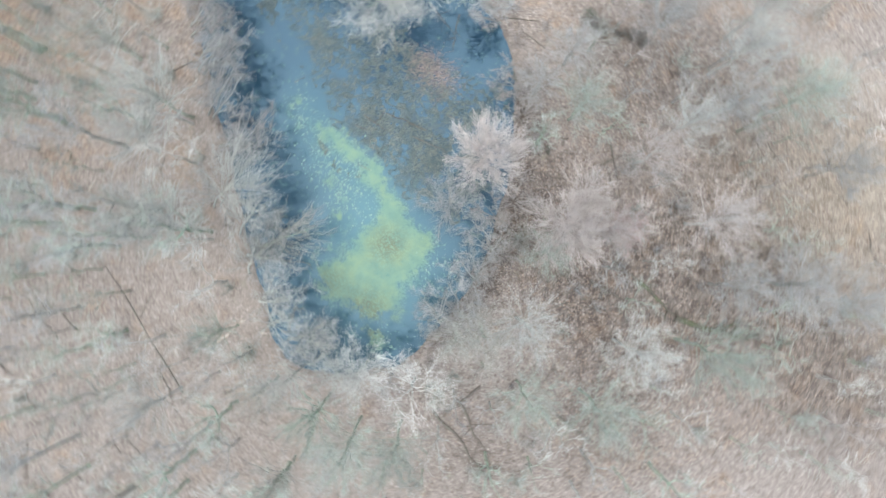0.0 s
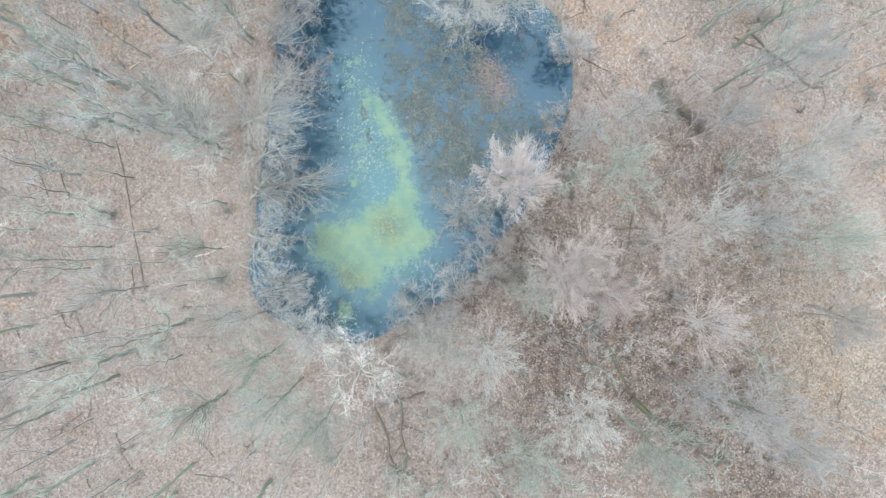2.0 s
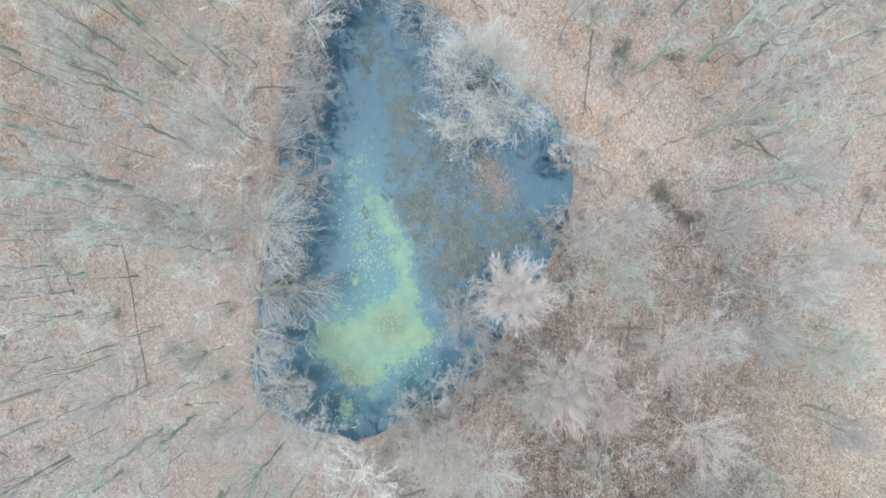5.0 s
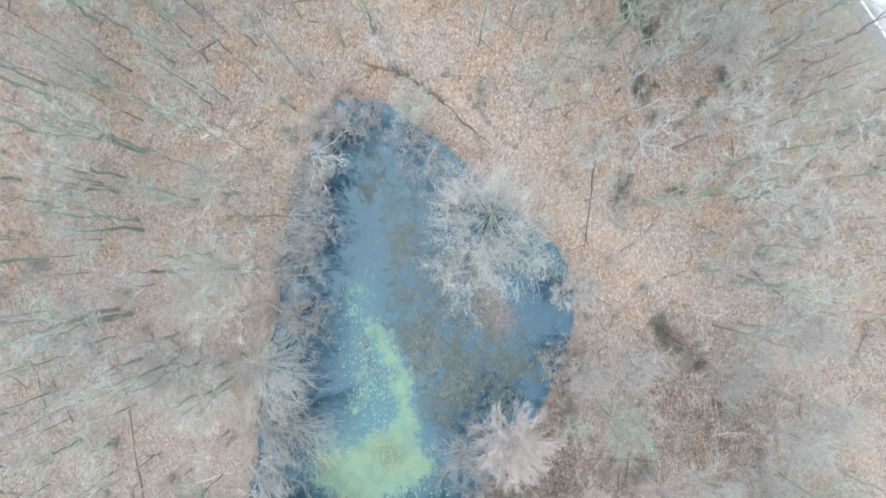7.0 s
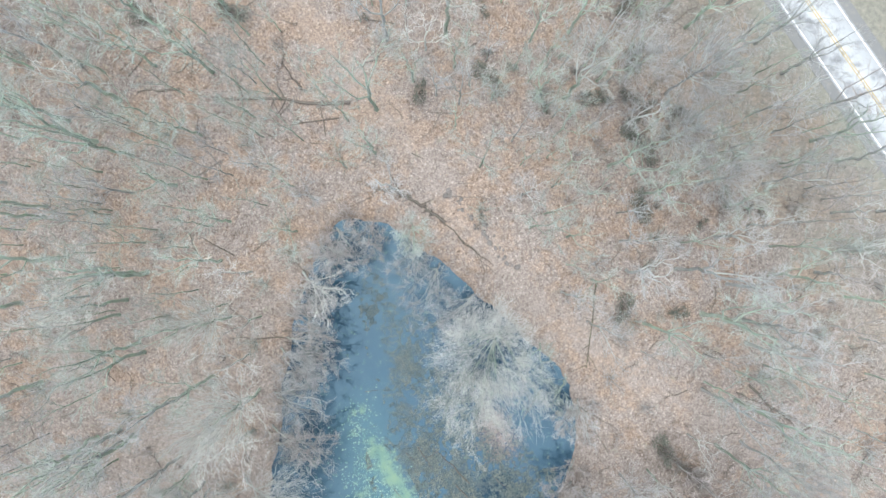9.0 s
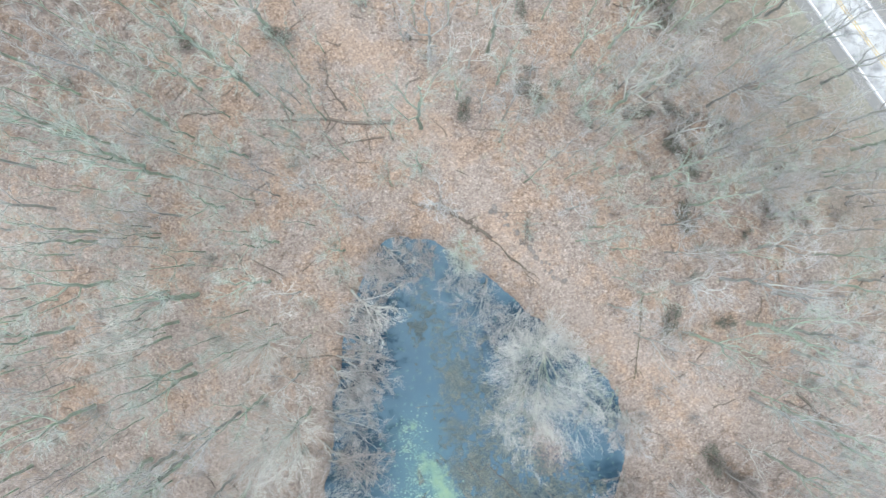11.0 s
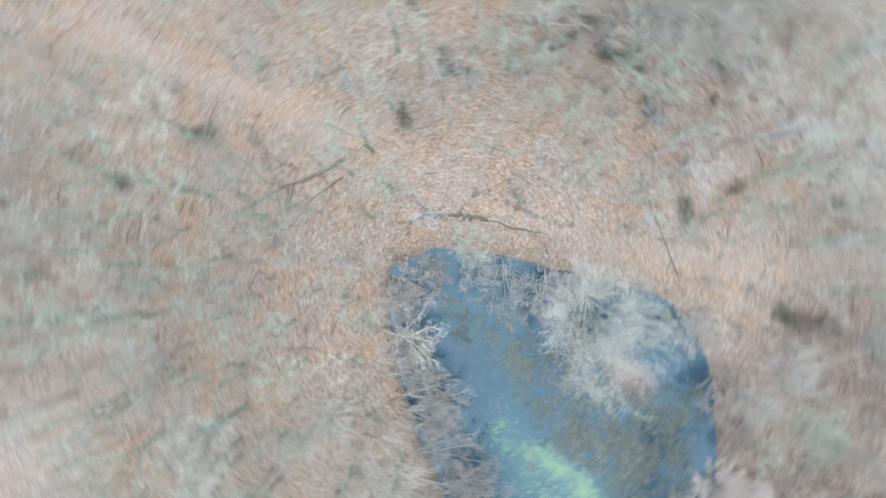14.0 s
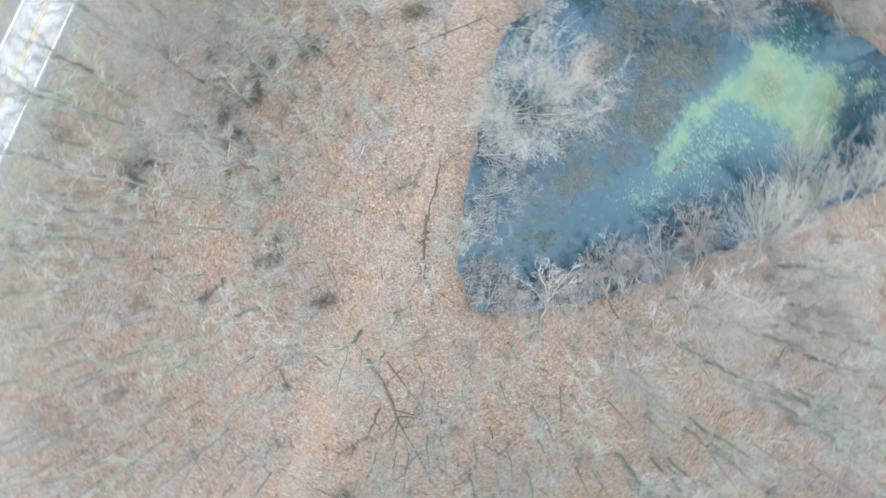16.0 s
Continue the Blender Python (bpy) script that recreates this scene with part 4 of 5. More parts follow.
while more < 45:
    x, y = rng_north.uniform(-46, 24), rng_north.uniform(47, 88)
    if line_distance(np.array([x]), np.array([y]), PATHWAY)[0] < 3.0 or road_offset(x, y) > -7 or any((x - a) ** 2 + (y - b) ** 2 < 6 for a, b in taken):
        continue
    spots.append((x, y, "slim", rng_north.choice(["olive", "olive", "olive", "grey", "white"]), rng_north.uniform(8, 16), rng_north.uniform(2.6, 4.2)))
    taken.append((x, y))
    more += 1
spots.sort(key=lambda q: max(abs(q[0] + 2) / 1.15, abs(q[1] - 24)))
NEAR = 200
for x, y, form, kind, h, r in spots[:NEAR]:
    plant(form, kind, x, y, h, r, rng_trees)


def far_wood(rows):
    """One mesh of many trees, each from the stock of its form and kind."""
    stems = {}
    verts, faces, slots, mats, at = [], [], [], [], 0
    for x, y, form, kind, h, r in rows:
        key = (form, kind)
        if key not in stems:
            spec = (TALL if form == "tall" else ROUND)[kind][0]
            shape = dict(SHAPES[form], subs=5, boughs_each=4, twigs=3, tips=0, thick=1.5)
            trunk, boughs, crown = grow_forked(random.Random(700 + len(stems)), spec["h"], spec["r"], spec["bole"], **shape)
            stems[key] = [(np.array([tuple(v) for v in part.verts]), part.faces, mat) for part, mat in ((trunk, BARK[BARK_OF[kind]]), *((limb, LIMB[kind]) for limb in boughs), (crown, TWIG[kind]))], spec
        parts, spec = stems[key]
        z = max(float(land_height(np.array([x]), np.array([y]))[0]), -0.6)
        m = np.array(put(x, y, z, rng_trees.uniform(0, 6.28), r / spec["r"], h / spec["h"]))
        for v, f, mat in parts:
            if mat not in mats:
                mats.append(mat)
            verts.append(v @ m[:3, :3].T + m[:3, 3])
            faces += [tuple(i + at for i in face) for face in f]
            slots += [mats.index(mat)] * len(f)
            at += len(v)
    me = bpy.data.meshes.new("woodland")
    me.from_pydata(np.concatenate(verts).tolist(), [], faces)
    for mat in mats:
        me.materials.append(mat)
    me.polygons.foreach_set("material_index", slots)
    return tagged(new("woodland", me), "bare grey and greenish wood stretching away on all sides", "woodland", kind="stuff")


far_wood(spots[NEAR:])


# ---------------------------------------------------------------- undergrowth
def shrub(seed, h, spread, stems, mat):
    """A many-stemmed bare bush."""
    rng = random.Random(seed)
    s = Sticks()
    for k in range(stems):
        a = rng.uniform(0, 6.28)
        foot = Vector((math.cos(a), math.sin(a), 0)) * rng.uniform(0.02, 0.18) * spread
        tip = Vector((math.cos(a), math.sin(a), 0)) * rng.uniform(0.3, 1.0) * spread + Vector((0, 0, h * rng.uniform(0.5, 1)))
        mid = foot.lerp(tip, 0.5) + rand_dir(rng) * 0.12 * h
        foot.z = -0.12
        line = [foot, mid, tip]
        s.add(line, [0.03, 0.02, 0], 3)
        for j in range(9):
            p = along(line, rng.uniform(0.3, 0.98))
            s.add([p, p + ((tip - foot).normalized() * 0.5 + rand_dir(rng)).normalized() * rng.uniform(0.4, 0.9)], [0.013, 0], 3)
    return s.make("shrub", mat)


SHRUBS = []
for seed, h, spread, stems, mat, words in (
        (1, 2.4, 1.3, 14, "grey", "bare grey understorey shrub"), (2, 3.2, 1.5, 16, "brown", "bare brown understorey shrub"), (3, 2.0, 1.2, 14, "tan", "bare tan understorey shrub"),
        (4, 3.6, 1.7, 18, "olive", "bare greenish understorey shrub")):
    SHRUBS.append((seed, h, spread, stems, mat, words))
rng_shrub = random.Random(23)
first_shrubs = {}
count = 0
while count < 240:
    if count < 90:
        x, y = rng_shrub.uniform(18, 56), rng_shrub.uniform(30, 84)
        if rng_shrub.random() < 0.3:
            x, y = rng_shrub.uniform(8, 44), rng_shrub.uniform(-26, 12)
    else:
        x, y = rng_shrub.uniform(-62, 56), rng_shrub.uniform(-36, 102)
    xa, ya = np.array([x]), np.array([y])
    if shore_distance(xa, ya)[0] < 0.7 or line_distance(xa, ya, PATHWAY)[0] < 2.2 or -6.3 < road_offset(x, y) < 7:
        continue
    k = rng_shrub.choice([0, 0, 1, 2, 3] if x > 10 else [2, 3, 3, 1])
    z = float(land_height(xa, ya)[0])
    m = put(x, y, z, rng_shrub.uniform(0, 6.28), rng_shrub.uniform(0.7, 1.5), rng_shrub.uniform(0.7, 1.3))
    if k not in first_shrubs:
        seed, h, spread, stems, mat, words = SHRUBS[k]
        ob = tagged(shrub(seed, h, spread, stems, TWIG[mat]), words + " among fallen leaves", "shrub", "understorey shrubs")
        ob.matrix_basis = m
        first_shrubs[k] = ob
    else:
        src = first_shrubs[k]
        keep = src.matrix_basis.copy()
        src.matrix_basis = Matrix.Identity(4)
        copy_thing(src, m)
        src.matrix_basis = keep
    count += 1


def set_shrubs(places, seed, group, mat, words, sizes):
    """A bush at each place, all of one sort."""
    rng = random.Random(seed)
    first = None
    for x, y in places:
        z = float(land_height(np.array([x]), np.array([y]))[0])
        size = rng.uniform(*sizes)
        m = put(x, y, z, rng.uniform(0, 6.28), size, size * rng.uniform(0.7, 1.1))
        if first is None:
            first = tagged(shrub(seed, 2.2, 1.5, 26, mat), words, "shrub", group)
            at = m
        else:
            copy_thing(first, m)
    first.matrix_basis = at


set_shrubs([(27.0, 18.6), (28.2, 17.6), (29.3, 16.8), (30.6, 15.8), (31.6, 14.8)], 61, "brush heap", MAT_BRUSH, "dark heap of dead brush on leaf litter", (0.8, 1.2))
set_shrubs([(14.6, 11.5), (13.0, 8.0), (11.6, 4.6), (9.8, 2.0), (8.0, -0.8), (6.2, -3.6), (3.6, -5.8), (1.0, -7.6), (-2.0, -9.2), (-5.4, -10.8), (12.2, 1.0), (9.0, -3.0), (16.4, 13.4), (15.6, 9.0)], 62,
           "shrubs on the bank", TWIG["brown"], "bare brown bush on the muddy pond bank", (1.0, 1.9))
set_shrubs([(-6.8, -12.6), (2.4, -4.6), (5.4, -1.6), (-9.6, -12.8), (17.0, 16.0), (17.4, 20.4), (-12.4, 47.6), (-15.2, 45.2)], 63, "shrubs on the bank", TWIG["pinkgrey"], "bare rosy grey bush on the pond bank", (1.0, 1.8))


def leaf_quads(rng, centre, n, spread, size, flat=0.4):
    """Folded leaves scattered in a heap; returns verts and faces."""
    verts, faces = [], []
    for k in range(n):
        d = rand_dir(rng)
        p = centre + Vector((d.x * spread[0], d.y * spread[1], abs(d.z) * spread[2])) * rng.random() ** 0.4
        a = rng.uniform(0, 6.28)
        u = Vector((math.cos(a), math.sin(a), rng.uniform(-flat, flat))) * size * rng.uniform(0.6, 1.3)
        v = Vector((-math.sin(a), math.cos(a), rng.uniform(-flat, flat))) * size * rng.uniform(0.3, 0.6)
        b = len(verts)
        verts += [p - u, p + v + Vector((0, 0, 0.25 * size)), p + u, p - v + Vector((0, 0, 0.25 * size))]
        faces += [(b, b + 1, b + 2), (b, b + 2, b + 3)]
    return verts, faces


def evergreen(seed):
    """A low evergreen bush: stems and a loose heap of small dark leaves."""
    rng = random.Random(seed)
    ob = tagged(new("evergreen_shrub"), "low dark evergreen shrub among fallen leaves", "shrub", "evergreen shrubs")
    s = Sticks()
    heaps_v, heaps_f = [], []
    for k in range(9):
        a = rng.uniform(0, 6.28)
        tip = Vector((math.cos(a) * rng.uniform(0.2, 1.8), math.sin(a) * rng.uniform(0.2, 1.1), rng.uniform(0.4, 1.4)))
        s.add([Vector((0, 0, -0.12)), tip * 0.5 + rand_dir(rng) * 0.1, tip], [0.04, 0.025, 0], 4)
        v, f = leaf_quads(rng, tip * 1.1, 34, (0.62, 0.36, 0.45), 0.11, 0.5)
        b = len(heaps_v)
        heaps_v += v
        heaps_f += [tuple(i + b for i in face) for face in f]
    s.make("stem", MAT_LOG, ob)
    mesh_object("foliage", heaps_v, heaps_f, MAT_EVERGREEN, ob)
    return ob


TUFTS = [(28.1, 35.9), (21.7, 36.0), (27.3, 18.5), (34.0, -25.9), (43.7, 16.8), (15.8, 6.3), (15.3, 16.4), (-3.8, 63.2), (3.7, 75.1), (4.0, 73.0),
         (4.6, 68.0), (4.9, 65.2), (7.8, 66.2), (15.2, 65.8), (11.6, 61.2), (22.0, 62.7), (22.2, 59.3), (22.8, 57.6), (24.6, 55.8), (26.7, 58.6), (23.6, 61.4), (24.7, 61.7),
         (23.4, 49.4), (23.2, 48.4), (25.9, 49.1), (18.3, 62.6), (37.2, 48.9), (38.6, 48.5), (31.2, 47.2), (28.2, 60.7), (29.6, 59.6), (35.2, 54.9), (34.4, 50.0), (30.9, 55.7),
         (-64.1, 53.1), (-37.9, 71.7), (-39.3, 73.5), (-27.4, 72.6), (-10.5, 72.1), (22.3, 58.3), (22.6, 67.8), (21.3, 73.4), (19.9, 75.9)]
tuft = evergreen(71)
rng_tuft = random.Random(72)
for k, (x, y) in enumerate(TUFTS):
    m = put(x, y, float(land_height(np.array([x]), np.array([y]))[0]), rng_tuft.uniform(0, 6), rng_tuft.choice((0.45, 0.6, 0.8, 1.15, 1.5)), rng_tuft.uniform(0.6, 1.1))
    if k:
        copy_thing(tuft, m)
tuft.matrix_basis = put(*TUFTS[0], float(land_height(np.array([TUFTS[0][0]]), np.array([TUFTS[0][1]]))[0]))


# ---------------------------------------------------------------- fallen wood and stones
def fallen(name, label, a, b, radius, mat, seed, branches=4, category="log"):
    """A fallen trunk from its butt a to its top b, with broken branches."""
    rng = random.Random(seed)
    za, zb = (float(land_height(np.array([p[0]]), np.array([p[1]]))[0]) for p in (a, b))
    A, B = Vector((a[0], a[1], max(za, WATER_LEVEL - 0.1) + radius * 0.7)), Vector((b[0], b[1], max(zb, WATER_LEVEL - 0.05) + radius * 0.4))
    length = (B - A).length
    pts = [A.lerp(B, k / 6) + Vector((rng.gauss(0, 0.014), rng.gauss(0, 0.014), 0)) * length for k in range(7)]
    for p in pts[1:-1]:
        p.z = max(p.z, max(float(land_height(np.array([p.x]), np.array([p.y]))[0]), WATER_LEVEL) + radius * 0.3)
    ob = tagged(new(name), label, category, "fallen wood")
    ob.location = (A.x, A.y, 0)
    shift = Vector((A.x, A.y, 0))
    s = Sticks()
    s.add([p - shift for p in pts], [radius * (1 - 0.1 * k) for k in range(7)], 8)
    s.make("trunk", mat, ob)
    d = (B - A).normalized()
    for k in range(branches):
        p = along(pts, rng.uniform(0.35, 0.97)) - shift
        side = Vector((-d.y, d.x, 0)) * rng.choice((-1, 1))
        t = Sticks()
        l = length * rng.uniform(0.12, 0.34)
        e = p + (side * rng.uniform(0.4, 1) + d * rng.uniform(0.2, 0.9) + Vector((0, 0, rng.uniform(0.0, 0.25)))).normalized() * l
        m = p.lerp(e, 0.5) + rand_dir(rng) * 0.08 * l
        t.add([p, m, e], [radius * 0.42, radius * 0.28, radius * 0.06], 5)
        t.make("branch", mat, ob)
    return ob


LOGS_NORTHWEST = [
    ((-12.6, 61.8), (-29.5, 62.3), 0.24, 'dark', 5), ((-33.6, 63.2), (-38.9, 62.9), 0.16, 'dark', 2), ((-9.9, 49.9), (-12.6, 48.7), 0.06, 'dark', 1), ((-9.1, 56.3), (-9.4, 53.7), 0.09, 'dark', 0),
    ((-11.3, 54.9), (-8.5, 53.7), 0.06, 'dark', 1), ((-13.4, 55.3), (-13.0, 52.1), 0.05, 'dark', 0), ((-17.6, 56.7), (-14.6, 56.5), 0.06, 'dark', 0), ((-13.8, 59.8), (-21.1, 58.6), 0.1, 'dark', 2),
    ((-18.4, 63.2), (-21.2, 66.7), 0.15, 'dark', 1), ((-22.0, 57.2), (-25.5, 59.7), 0.1, 'dark', 1), ((-28.4, 54.4), (-32.0, 52.0), 0.1, 'dark', 1),
]
LOGS_TIP = [
    ((-0.4, 46.8), (-3.2, 48.9), 0.25, 'dark', 10), ((-0.5, 46.9), (6.2, 40.4), 0.08, 'dark', 1), ((1.1, 45.1), (5.5, 41.6), 0.09, 'dark', 1),
]
LOGS_NORTH = [
    ((-3.0, 48.8), (-6.6, 50.5), 0.22, 'dark', 15), ((-6.2, 50.4), (-11.8, 51.6), 0.1, 'dark', 4), ((-3.7, 49.1), (-1.9, 49.8), 0.08, 'dark', 1), ((-6.1, 50.6), (-10.3, 51.5), 0.11, 'dark', 3),
    ((-6.0, 50.4), (-7.5, 53.1), 0.1, 'dark', 2), ((-8.6, 50.9), (-9.8, 50.3), 0.06, 'dark', 1), ((0.4, 50.2), (6.2, 49.8), 0.05, 'dark', 1), ((3.8, 55.0), (6.0, 52.5), 0.06, 'dark', 1),
    ((1.0, 51.8), (3.1, 51.8), 0.05, 'dark', 0), ((22.4, 59.8), (24.8, 55.1), 0.2, 'dark', 4), ((24.1, 51.6), (24.0, 48.0), 0.2, 'dark', 4),
]
LOGS_WEST = [
    ((-26.8, 42.5), (-30.9, 44.8), 0.09, 'dark', 2), ((-24.3, 43.1), (-22.0, 45.0), 0.08, 'dark', 1), ((-18.1, 32.3), (-27.3, 32.3), 0.12, 'dark', 3), ((-30.6, 41.9), (-29.5, 42.4), 0.17, 'pale', 1),
    ((-32.5, 45.2), (-30.6, 42.0), 0.07, 'pale', 2), ((-38.8, 22.2), (-37.6, 23.0), 0.13, 'pale', 0), ((-19.5, 33.8), (-15.5, 33.5), 0.09, 'dark', 4), ((-18.6, 36.6), (-14.8, 36.0), 0.09, 'dark', 4),
]
LOGS_EAST = [
    ((18.6, 39.6), (17.3, 28.9), 0.11, 'moss', 3), ((20.7, 2.4), (27.7, 2.4), 0.13, 'dark', 2), ((22.1, 2.1), (21.7, -5.1), 0.13, 'dark', 1), ((23.4, 4.1), (22.0, -4.0), 0.12, 'dark', 1),
    ((3.0, 14.2), (-1.6, 18.6), 0.09, 'dark', 2), ((26.6, 19.3), (32.0, 14.6), 0.15, 'dark', 12), ((37.5, 27.0), (46.0, 19.5), 0.16, 'dark', 3), ((36.0, 26.0), (41.0, 24.0), 0.1, 'dark', 3),
    ((16.5, 24.0), (20.5, 21.8), 0.09, 'dark', 2),
]
LOGS_SOUTH = [
    ((-9.0, -18.2), (-5.2, -28.7), 0.22, 'dark', 3), ((-5.5, -18.2), (-4.5, -27.3), 0.18, 'dark', 3), ((-2.4, -17.8), (-8.0, -19.6), 0.18, 'dark', 2), ((20.7, -12.6), (23.2, -18.2), 0.26, 'moss', 4),
    ((18.4, -9.2), (21.4, -13.8), 0.16, 'dark', 4), ((23.2, -18.6), (30.5, -24.5), 0.4, 'moss', 6), ((45.1, -7.0), (51.4, -9.1), 0.2, 'dark', 3), ((5.3, -24.5), (8.1, -29.4), 0.15, 'dark', 2),
    ((15.1, -10.5), (17.9, -14.0), 0.2, 'dark', 4),
]
LOGS_SOUTHWEST = [
    ((-36.9, -5.2), (-40.8, 15.5), 0.11, 'old', 3), ((-48.9, 6.3), (-51.7, 14.7), 0.1, 'old', 2), ((-46.4, 6.3), (-49.9, 14.7), 0.1, 'old', 2), ((-32.1, -7.3), (-27.9, -6.9), 0.16, 'dark', 0),
    ((-30.7, -1.0), (-26.5, 0.3), 0.08, 'pale', 2), ((-25.4, -1.8), (-23.2, -3.0), 0.07, 'pale', 1), ((-20.0, 10.0), (-15.0, 7.5), 0.1, 'dark', 3), ((-22.6, 7.3), (-16.6, 3.8), 0.11, 'dark', 3),
    ((-22.0, -3.0), (-20.0, 0.0), 0.1, 'dark', 3),
]
LOG_MAT = {"dark": (MAT_LOG, "dark rotten fallen trunk lying on leaf litter"), "old": (MAT_OLD_LOG, "grey weathered fallen trunk half sunk in leaf litter"), "moss": (MAT_MOSSY, "mossy fallen trunk lying on leaf litter"), "pale": (MAT_PALE_LOG, "pale barkless broken limb on leaf litter")}
# sticks that stand in for dark crown reflections along the western water
WEST_REFLECTIONS = [((-20.8, 33.2), (-14.4, 32.4), 0.08, 'dark', 4),
                ((-20.4, 31.8), (-15.6, 30.9), 0.07, 'dark', 4),
                ((-20.2, 29.4), (-15.8, 30.4), 0.06, 'dark', 3),
                ((-21.2, 24.2), (-16.2, 22.8), 0.07, 'dark', 4),
                ((-22.6, 12.6), (-17.0, 10.4), 0.08, 'dark', 4),
                ((-23.0, 9.2), (-16.4, 6.2), 0.08, 'dark', 4),
                ((-23.4, 0.8), (-19.0, -1.2), 0.07, 'dark', 4),
                ((-23.0, -2.6), (-19.2, -4.6), 0.07, 'dark', 4),
                ((-19.4, 36.4), (-15.2, 35.2), 0.06, 'dark', 3)]
# dead limbs, among them sticks standing in for dark branch reflections
LIMBS_AND_REFLECTIONS = [((-3.8, 18.9), (-1.7, 15.8), 0.07, 'dark', 2),
           ((-5.3, 18.1), (-3.8, 16.7), 0.05, 'dark', 1),
           ((1.1, 14.0), (4.4, 10.7), 0.08, 'dark', 2),
           ((5.7, 15.2), (7.7, 13.5), 0.05, 'dark', 1),
           ((-6.7, 13.5), (-5.3, 11.9), 0.04, 'dark', 0),
           ((11.8, 26.2), (9.4, 22.2), 0.07, 'dark', 3),
           ((8.9, 29.1), (10.5, 24.0), 0.06, 'dark', 3),
           ((3.3, 28.1), (3.0, 23.7), 0.06, 'dark', 3),
           ((1.8, 27.6), (1.1, 24.0), 0.05, 'dark', 2),
           ((-10.5, 25.6), (-8.4, 25.9), 0.04, 'dark', 1)]
for k, (a, b, radius, sort, branches) in enumerate(WEST_REFLECTIONS + LIMBS_AND_REFLECTIONS):
    fallen("dead_limb", "thin dark dead limb lying in the pond", a, b, radius, MAT_LOG, 1200 + k, branches, "branch")
for k, (a, b, radius, sort, branches) in enumerate(LOGS_NORTHWEST + LOGS_TIP + LOGS_NORTH + LOGS_WEST + LOGS_EAST + LOGS_SOUTH + LOGS_SOUTHWEST):
    fallen("log" if radius > 0.12 else "dead_limb", LOG_MAT[sort][1], a, b, radius, LOG_MAT[sort][0], 900 + k, branches)


def dead_branch(seed):
    rng = random.Random(seed)
    l = rng.uniform(1.8, 5.2)
    s = Sticks()
    pts = [Vector((l * k / 4, rng.gauss(0, 0.05) * l, 0.05 + rng.random() * 0.05)) for k in range(5)]
    s.add(pts, [0.05, 0.044, 0.036, 0.026, 0.01], 5)
    for k in range(4):
        p = along(pts, rng.uniform(0.3, 0.9))
        e = p + Vector((rng.uniform(0.2, 0.7), rng.choice((-1, 1)) * rng.uniform(0.3, 0.8), rng.uniform(0, 0.15)))
        s.add([p, p.lerp(e, 0.5) + rand_dir(rng) * 0.05, e], [0.032, 0.022, 0], 4)
    return s.make("fallen_branch", MAT_LOG)


rng_b = random.Random(31)
branch_stock = []
for k in range(6):
    branch_stock.append(tagged(dead_branch(300 + k), "thin dark dead branch on leaf litter", "branch", "dead branches on the ground"))
placed = 0
while placed < 290:
    x, y = rng_b.uniform(-60, 56), rng_b.uniform(-36, 98)
    xa, ya = np.array([x]), np.array([y])
    if shore_distance(xa, ya)[0] < 3 or -9 < road_offset(x, y) < 10:
        continue
    m = put(x, y, float(land_height(xa, ya)[0]) + 0.01, rng_b.uniform(0, 6.28), rng_b.uniform(0.7, 1.5), 1.0)
    if placed < 6:
        branch_stock[placed].matrix_basis = m
    else:
        src = branch_stock[placed % 6]
        keep = src.matrix_basis.copy()
        src.matrix_basis = Matrix.Identity(4)
        copy_thing(src, m)
        src.matrix_basis = keep
    placed += 1


def boulder(seed, size):
    rng = random.Random(seed)
    bm = bmesh.new()
    bmesh.ops.create_icosphere(bm, subdivisions=2, radius=size)
    for v in bm.verts:
        k = 1 + 0.5 * noise.noise(v.co * (1.6 / size) + Vector((seed, 0, 0)))
        v.co = Vector((v.co.x * k * 1.25, v.co.y * k, v.co.z * k * 0.62))
    me = bpy.data.meshes.new("stone")
    bm.to_mesh(me)
    bm.free()
    me.materials.append(MAT_STONE)
    return new("stone", me)


rng_s = random.Random(5)
for k in range(44):
    f = (k + rng_s.uniform(-1.2, 1.2)) / 43
    x, y = -0.5 + 8.9 * f + rng_s.gauss(0, 0.32), 50.9 - 9.6 * f + rng_s.gauss(0, 0.32)
    ob = tagged(boulder(40 + k, rng_s.choice((0.08, 0.12, 0.16, 0.22, 0.32))), "dark grey stone in a row on leaf litter", "stone", "row of stones")
    ob.location = (x, y, float(land_height(np.array([x]), np.array([y]))[0]) + 0.04)
    ob.rotation_euler = (0, 0, rng_s.uniform(0, 6))


# ---------------------------------------------------------------- loose leaves
def scatter(name, label, category, mat, xs, ys, zs, size, seed, curl=0.35):
    """One object of many folded leaves at the places given."""
    r = np.random.RandomState(seed)
    n = len(xs)
    a = r.uniform(0, 2 * np.pi, n)
    s = size * r.uniform(0.6, 1.4, n)
    u = np.stack([np.cos(a), np.sin(a), r.uniform(-curl, curl, n)], 1) * s[:, None]
    v = np.stack([-np.sin(a), np.cos(a), r.uniform(-curl, curl, n)], 1) * (s * r.uniform(0.4, 0.75, n))[:, None]
    c = np.stack([xs, ys, zs], 1)
    lift = np.stack([np.zeros(n), np.zeros(n), 0.3 * s], 1)
    verts = np.stack([c - u, c + v + lift, c + u, c - v + lift], 1).reshape(-1, 3)
    b = np.arange(n)[:, None] * 4
    faces = np.concatenate([b + np.array([0, 1, 2]), b + np.array([0, 2, 3])], 1).reshape(-1, 3)
    ob = mesh_object(name, verts.tolist(), faces.tolist(), mat)
    return tagged(ob, label, category, kind="stuff")


